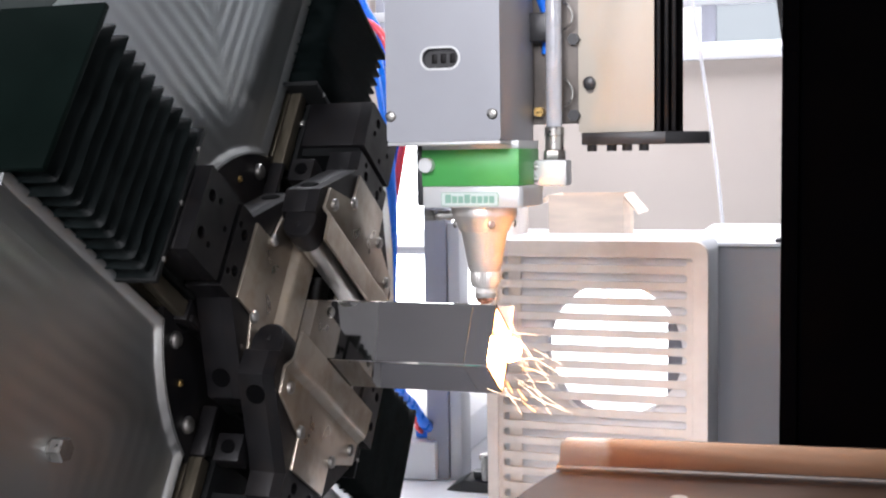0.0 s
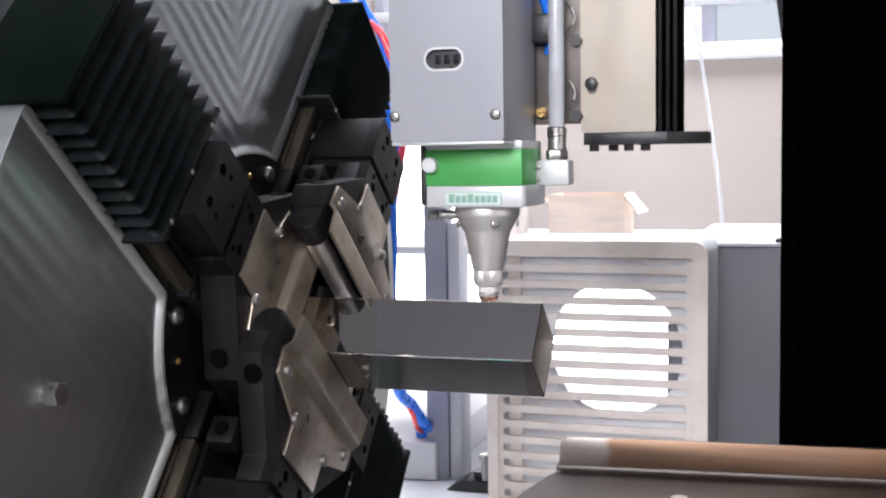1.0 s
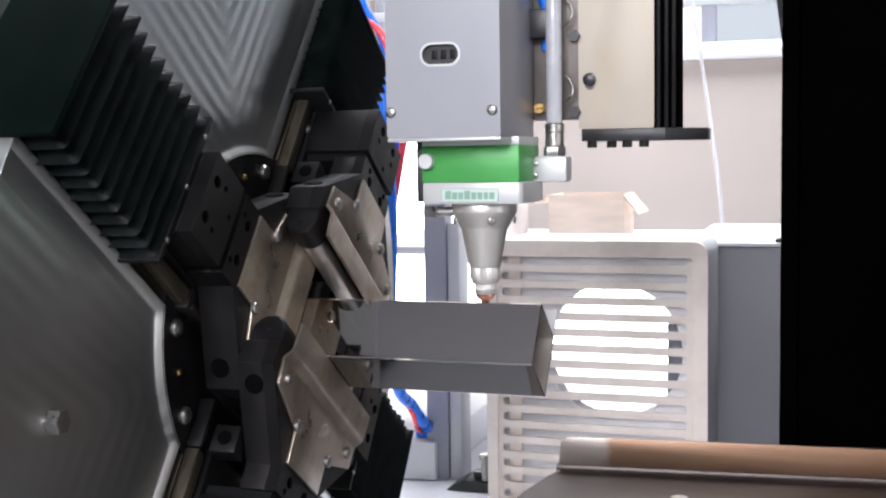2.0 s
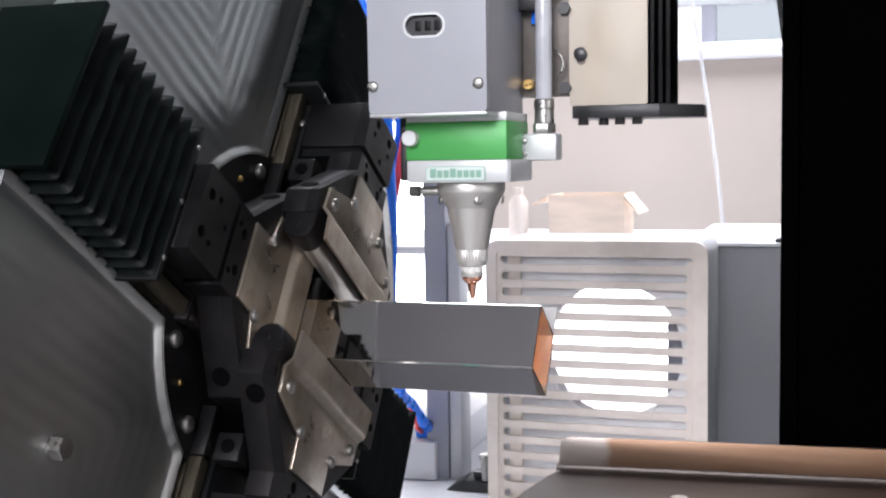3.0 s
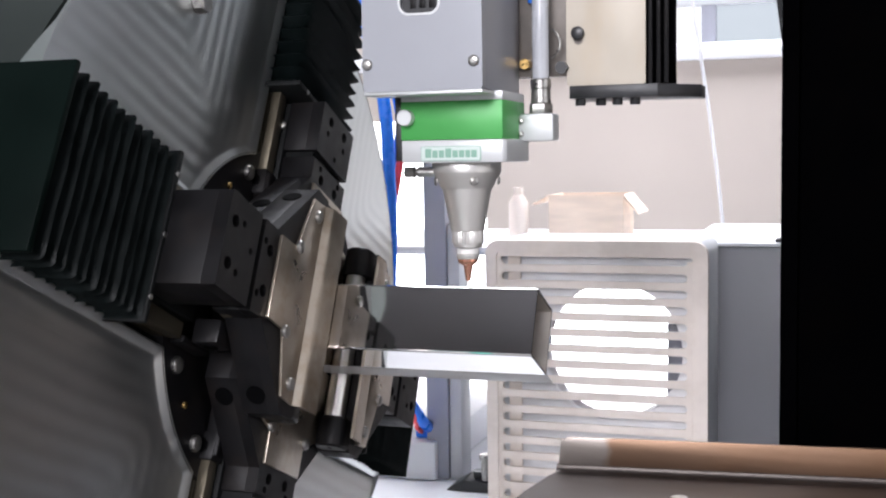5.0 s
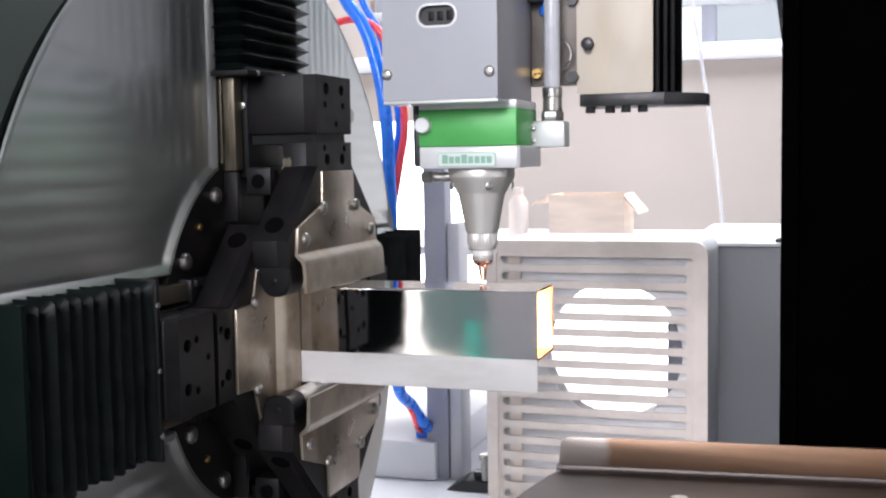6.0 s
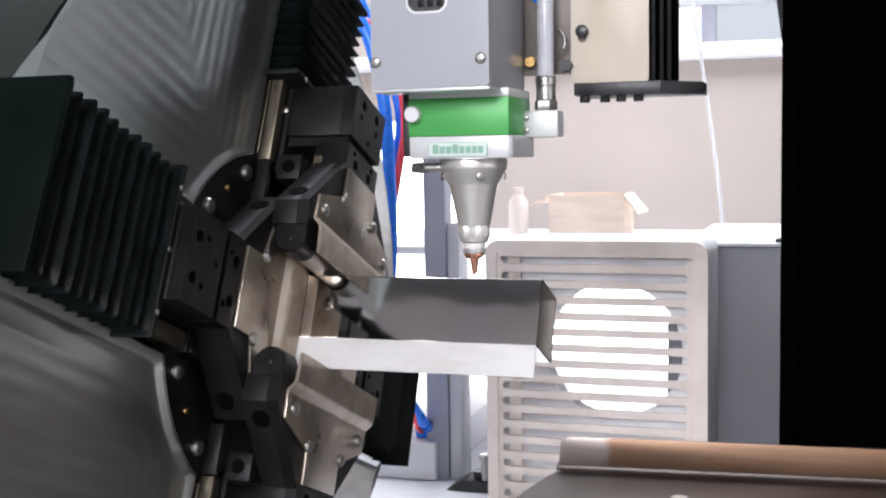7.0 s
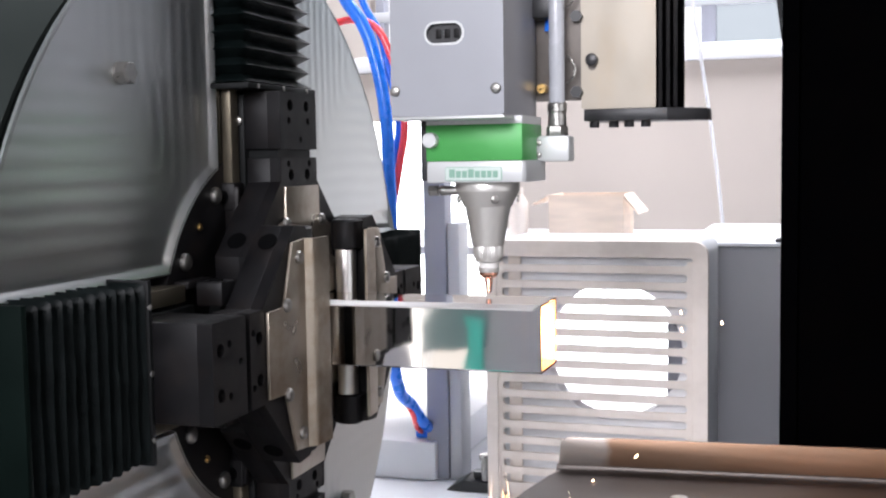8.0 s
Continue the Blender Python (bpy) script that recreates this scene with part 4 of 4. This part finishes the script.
def dark_tray():
    """Dark open tray, unseen, added to darken what the tube mirrors from below."""
    root = empty("dark_tray", "dark steel tray added out of view to darken what the tube mirrors", "tray")
    x0, x1, y0, y1, z1 = -0.44, 0.62, -0.30, -0.04, -0.74
    part("tray_bottom", box(x0, x1, y0, y1, FLOOR_Z, FLOOR_Z + 0.02, 0.002), M_OXIDE_DARK, root)
    for a in ((x0, x1, y0, y0 + 0.01), (x0, x1, y1 - 0.01, y1), (x0, x0 + 0.01, y0 + 0.01, y1 - 0.01), (x1 - 0.01, x1, y0 + 0.01, y1 - 0.01)):
        part("tray_side", box(*a, FLOOR_Z + 0.0202, z1, 0.002), M_OXIDE_DARK, root)


dark_tray()
ventilation_unit()
grey_cabinet()
enclosure()
guide_rail()
back_things()

# panels behind the viewer that show in the polished tube
# white strip paints in the sunlit floor that the tube mirrors
tagged(part("floor_strip", prism([(-0.60, -1.10), (-0.425, -1.10), (-1.128, -3.42), (-1.335, -3.42)], FLOOR_Z, FLOOR_Z + 0.004, "z"), M_WHITE), "white strip painted on the concrete floor in place of a patch of sunlight", "floor marking", kind="structure")
tagged(part("floor_strip", prism([(-0.423, -1.10), (-0.375, -1.10), (-1.056, -3.42), (-1.126, -3.42)], FLOOR_Z, FLOOR_Z + 0.004, "z"), M_TEAL), "teal painted walkway line on the concrete floor", "floor marking", kind="structure")
tagged(part("slate_board", box(-1.314, -1.050, -3.49, -3.46, -0.625, 1.3, 0.004), M_SLATE), "slate green board on the wall beside a glazed slit", "board")
# added upright that stands in for the far end of the teal floor line
tagged(part("teal_strip", box(-1.126, -1.055, -3.455, -3.43, FLOOR_Z + 0.0002, -0.49, 0.004), M_TEAL), "low upright teal strip by the wall, standing in for the far teal floor line", "panel")


# ---------------------------------------------------------------- sparks
def spark_mesh(name, length, thick, material):
    b = lathe([(thick * 0.25, -length / 2), (thick * 0.7, -length / 4), (thick, length / 4), (thick * 0.3, length / 2)], "x", n=6)
    me = bpy.data.meshes.new(name)
    b.to_mesh(me)
    b.free()
    me.materials.append(material)
    return me


SPARK_LONG = spark_mesh("spark", 0.026, 0.00022, M_SPARK)
SPARK_MID = spark_mesh("spark", 0.014, 0.00024, M_SPARK)
SPARK_HOT = spark_mesh("spark", 0.034, 0.00010, M_SPARKHOT)
SPARK_SHORT = spark_mesh("spark", 0.009, 0.00011, M_SPARKHOT)
SPARK_STREAK = spark_mesh("spark", 0.060, 0.00010, M_SPARKHOT)
SPARK_DOT = spark_mesh("spark", 0.005, 0.0007, M_SPARKHOT)


def spray_mesh(count, seed, cone, reach, length):
    """A handful of hair-thin streaks that fly as one rigid spray."""
    rng = random.Random(seed)
    bm = bmesh.new()
    for k in range(count):
        ln = length * rng.uniform(0.5, 1.3)
        th = rng.uniform(0.00005, 0.00010)
        b = lathe([(th * 0.25, 0), (th, ln * 0.7), (th * 0.3, ln)], "x", n=5)
        bmesh.ops.translate(b, verts=b.verts, vec=(rng.uniform(0, reach), 0, 0))
        b.transform(Matrix.Rotation(rng.gauss(0, cone), 4, "Y") @ Matrix.Rotation(rng.gauss(0, cone), 4, "Z"))
        joined(bm, b)
    me = bpy.data.meshes.new("spark_spray")
    bm.to_mesh(me)
    bm.free()
    me.materials.append(M_SPARKHOT)
    return me


SPRAYS = [spray_mesh(9, k, 0.11, 0.06, 0.05) for k in range(4)]


def along(at, way):
    return Matrix.Translation(at) @ Vector(way).to_track_quat("X", "Z").to_matrix().to_4x4()


SPARKS = []


def spark(me, t0, start, vel, life, g=-2.0):
    """A spark that leaves the bore of the tube at t0, flies for its life and drops out of sight onto the floor."""
    if me in SPRAYS:
        ob = tagged(new("spark_spray", me), "dense spray of glowing sparks thrown off by the cut", "spark spray", "spark sprays")
    else:
        ob = tagged(new("spark", me), "glowing orange spark thrown off by the laser cut", "spark", "sparks")
    rest = Matrix.Translation((-0.36, 0, 0))
    t0 = round(t0 * FPS) / FPS
    rows = [(0.0, rest), (t0 - 1 / FPS, rest)] if t0 > 0.1 else []
    n = 4
    for k in range(n + 1):
        t = t0 + life * k / n
        dt = life * k / n
        p = Vector(start) + Vector(vel) * dt + Vector((0, 0, g)) * dt * dt / 2
        v = Vector(vel) + Vector((0, 0, g)) * dt
        rows.append((t, along(p, v)))
    last = rows[-1][1].translation
    floor = Vector((max(0.5, last.x + 0.3) if vel[0] > 0.5 else last.x, last.y, FLOOR_Z + 0.002))
    if rows[-1][0] + 0.07 < 8.0:
        rows.append((rows[-1][0] + 0.07, along(floor, (1, 0.2, 0))))
        rows.append((8.0, along(floor, (1, 0.2, 0))))
    clean = []
    for t, m in rows:
        if t > 8.0:
            continue
        if not clean or frame(t) > frame(clean[-1][0]):
            clean.append((t, m))
    if clean[-1][0] < 8.0:
        clean.append((8.0, clean[-1][1]))
    SPARKS.append((ob, clean))


# added light ball, moved to each cut and parked deep in the bore
MELT = tagged(part("melt_glow", lathe([(0.004, -0.009), (0.009, -0.006), (0.011, 0.0), (0.009, 0.006), (0.004, 0.009)], "x", n=24), M_MELT), "glowing orange melt, a ball added to give the light of the cut and its sparks", "molten metal")


# ---------------------------------------------------------------- what moves
def motions():
    turn_rows = ((0.0, -55.8), (0.1, -55.6), (0.2, -52.0), (0.3, -49.0), (0.4, -48.2), (1.5, -48.2), (1.6, -47.6), (1.7, -45.9), (1.85, -45.0), (2.0, -52.0), (2.15, -68.0), (2.3, -83.0), (2.42, -89.0), (2.55, -90.0), (2.65, -87.0), (2.7, -82.5), (2.8, -73.8), (2.9, -64.6), (3.0, -55.5), (3.1, -47.2), (3.2, -38.0), (3.3, -29.0), (3.4, -19.0), (3.5, -12.2), (3.6, -2.2), (3.7, -0.6), (3.8, 0.0), (4.6, 0.0), (4.7, 2.4), (4.8, 8.0), (4.9, 16.0), (5.0, 26.0), (5.1, 36.5), (5.2, 47.0), (5.3, 58.0), (5.4, 68.5), (5.5, 79.0), (5.6, 87.0), (5.7, 89.6), (5.8, 90.0), (6.6, 90.0), (6.7, 90.6), (6.8, 93.5), (6.9, 102.5), (7.0, 114.0), (7.1, 122.2), (7.2, 132.0), (7.3, 140.2), (7.4, 150.0), (7.5, 158.0), (7.6, 168.7), (7.7, 176.0), (7.8, 180.0), (8.0, 180.0))
    walk(CHUCK, [(t, pose(0, 0, 0, -a, 0, 0)) for t, a in turn_rows])

    def angle(t):
        return float(np.interp(t, [r[0] for r in turn_rows], [r[1] for r in turn_rows]))
    feed = ((0.0, -0.0605), (0.58, -0.0605), (0.64, -0.058), (0.7, -0.050), (0.75, -0.034), (0.8, -0.016), (0.86, -0.003), (0.9, 0.0))
    times = sorted({r[0] for r in turn_rows} | {r[0] for r in feed})
    walk(TUBE, [(t, pose(float(np.interp(t, [f[0] for f in feed], [f[1] for f in feed])), 0, 0, -angle(t), 0, 0)) for t in times])
    # the offcut drops to the floor once it is cut through
    walk(OFFCUT, [(0.0, pose(0.0004, 0, 0, 55.8, 0, 0)), (0.1, pose(0.0004, 0, 0, 55.6, 0, 0)), (0.2, pose(0.0004, 0, 0, 52.0, 0, 0)), (0.3, pose(0.0006, 0, 0, 49.0, 0, 0)), (0.36, pose(0.002, 0, -0.001, 48.3, 0, 0)), (0.4, pose(0.006, 0, -0.006, 48, 6, 0)), (0.45, pose(0.010, 0, -0.06, 46, 22, 0)), (0.5, pose(0.012, 0, -0.30, 44, 40, 0)), (0.6, pose(0.02, -0.10, FLOOR_Z + 0.0505, 0, 0, 0)), (8.0, pose(0.02, -0.10, FLOOR_Z + 0.0505, 0, 0, 0))])
    hx, y0, z0 = -0.0617, -0.0425, 0.0315
    head_rows = ((0.0, 0.0690, -0.0218), (0.2, 0.0750, -0.0260), (0.4, 0.0788, -0.0310), (0.5, 0.0790, -0.0315), (0.6, 0.0790, 0.0150), (0.7, 0.0790, 0.0260), (0.8, 0.0790, 0.0150), (0.9, 0.0790, -0.004), (1.0, 0.0790, -0.0218), (1.1, 0.0790, -0.0310), (1.6, 0.0790, -0.0312), (1.7, 0.0780, -0.0312), (1.9, 0.0760, -0.0290), (2.15, 0.0520, -0.0050), (2.4, 0.0150, -0.0060), (2.6, 0.0080, -0.0080), (2.8, 0.0196, -0.0049), (3.0, 0.0291, 0.0013), (3.2, 0.0400, 0.0100), (3.3, 0.0450, 0.0110), (3.4, 0.0510, 0.0080), (3.5, 0.0544, 0.0019), (3.7, 0.0530, 0.0000), (4.0, 0.0411, -0.0003), (4.3, 0.0160, -0.0006), (4.45, 0.0030, -0.0008), (4.6, -0.0010, 0.0), (4.7, -0.0013, 0.0004), (4.9, 0.0080, 0.0120), (5.1, 0.0280, 0.0205), (5.3, 0.0500, 0.0205), (5.5, 0.0700, 0.0160), (5.7, 0.0785, 0.0131), (5.8, 0.0773, 0.0131), (6.0, 0.0619, 0.0129), (6.25, 0.0370, 0.0128), (6.5, 0.0145, 0.0127), (6.65, 0.0100, 0.0127), (6.75, 0.0150, 0.0150), (7.0, 0.0365, 0.0215), (7.25, 0.0570, 0.0205), (7.5, 0.0748, 0.0135), (7.7, 0.0810, 0.0030), (7.8, 0.0814, 0.0001), (8.0, 0.0812, 0.0001))
    walk(HEAD, [(t, Matrix.Translation((hx, y0 + y, z0 + z + 0.0012))) for t, y, z in head_rows])
    # outside the tube, the ball stands in for the light of the spark plumes
    behind = Matrix.Translation((-0.050, 0.056, 0.018))
    deep, there = Matrix.Translation((-0.36, 0, 0)), Matrix.Translation((-0.045, 0, 0))
    mouth = Matrix.Translation((0.009, 0.002, 0.0136))
    dim = Matrix.Translation((-0.20, 0, 0))
    off_there = Matrix.Translation((-0.0305, -0.0060, -0.0112))
    walk(MELT, [(0.0, off_there), (0.34, off_there), (0.40, deep), (1.34, deep), (1.40, behind), (1.62, behind), (1.68, deep), (2.70, deep), (2.76, dim), (3.12, dim), (3.22, deep), (3.74, deep), (3.80, there), (4.72, there), (4.80, deep), (5.70, deep), (5.78, there), (6.20, there), (6.40, mouth), (6.64, mouth), (6.74, deep), (7.74, deep), (7.80, there), (8.0, there)])
    rng = random.Random(7)
    # out of the open end of the tube
    for lo, hi, count, z in ((3.86, 4.68, 46, 0.0), (6.02, 6.62, 64, 0.0)):
        for k in range(count):
            t0 = lo + (hi - lo) * (k + rng.random()) / count
            spark(rng.choice((SPARK_LONG, SPARK_MID, SPARK_MID, SPARK_HOT)), t0, (-0.03, rng.uniform(-.02, .01), rng.uniform(-.02, .02)), (rng.uniform(0.7, 2.6), rng.uniform(-0.4, 0.4), rng.uniform(-0.45, 0.85)), rng.uniform(0.14, 0.28))
    # dense plume at the mouth of the tube
    for k in range(18):
        t0 = 6.12 + 0.48 * (k + rng.random()) / 18
        spark(rng.choice(SPRAYS), t0, (-0.03, rng.uniform(-.015, .015), rng.uniform(-.015, .02)), (rng.uniform(0.5, 1.3), rng.uniform(-0.1, 0.3), rng.uniform(-0.2, 0.35)), rng.uniform(0.07, 0.12))
    # short spray under the tube as the last cut breaks through
    for k in range(26):
        x = rng.uniform(-0.060, -0.016)
        a = (x + 0.055) * 13 + rng.gauss(0, 0.06)
        v = rng.uniform(1.0, 3.2)
        spark(rng.choice((SPARK_STREAK, SPARK_STREAK, SPARK_LONG)), 7.867, (x, rng.uniform(-.03, .03), -0.045), (math.sin(a) * v, 0.1, -math.cos(a) * v), 0.085)
    for x, z in ((0.107, -0.007), (0.108, -0.024), (0.145, -0.016), (0.065, -0.127), (0.022, -0.155)):
        v = Vector((0.25, 0.0, -0.9 if z > -0.1 else 0.3))
        spark(SPARK_DOT, 7.93, Vector((x, 0.12, z)) - v * 0.07, v, 0.07, 0.0)
    # sparks that burst against the enclosure
    for x, z in ((0.2465, -0.049), (0.2764, -0.047)):
        for k in range(8):
            a = 2 * math.pi * (k + rng.random() * 0.7) / 8
            w = Vector((math.cos(a), 0.0, math.sin(a)))
            spark(SPARK_SHORT, 4.468, Vector((x, 0.2, z)) + w * rng.uniform(0.002, 0.008), w * rng.uniform(0.10, 0.22), 0.06, 0.0)
    for x, z in ((0.242, -0.074), (0.26, -0.083), (0.264, -0.101)):
        v = Vector((0.35, 0, -0.8))
        spark(SPARK_MID, 4.45, Vector((x, 0.2, z)) - v * 0.05, v, 0.08, 0.0)
    # fan of sparks at the first cut
    for k in range(20):
        a = radians(rng.uniform(-62, 6))
        v = rng.uniform(0.8, 1.7)
        d = rng.uniform(0.005, 0.06)
        w = Vector((math.cos(a), rng.uniform(-0.3, 0.1), math.sin(a)))
        p = Vector((-0.038, rng.uniform(-0.045, 0.025), rng.uniform(-0.045, 0.022))) + w * d
        spark(rng.choice((SPARK_HOT, SPARK_HOT, SPARK_STREAK, SPARK_MID)), 0.0, p, w * v, 0.10)
    # plume thrown up behind the ridge of the tube
    for k in range(26):
        t0 = 1.37 + 0.27 * (k + rng.random()) / 26
        a = radians(rng.gauss(58, 9))
        v = rng.uniform(0.5, 1.2)
        spark(rng.choice(SPRAYS), t0, (-0.045 + rng.uniform(-.004, .01), 0.05, 0.012), (math.cos(a) * v, 0.25, math.sin(a) * v), rng.uniform(0.06, 0.10))
    # jet straight down through the tube
    for k in range(24):
        t0 = 4.38 + 0.34 * (k + rng.random()) / 24
        a = rng.gauss(0, 0.15)
        v = rng.uniform(2.0, 3.2)
        spark(rng.choice(SPRAYS), t0, (-0.0617 + rng.uniform(-.006, .006), -0.035, -0.035), (math.sin(a) * v, rng.uniform(-.2, .2), -math.cos(a) * v), rng.uniform(0.07, 0.10))
    for ob, rows in SPARKS:
        walk(ob, rows)


for proto in (SCREW_ME,):
    bpy.data.objects.remove(proto)

motions()
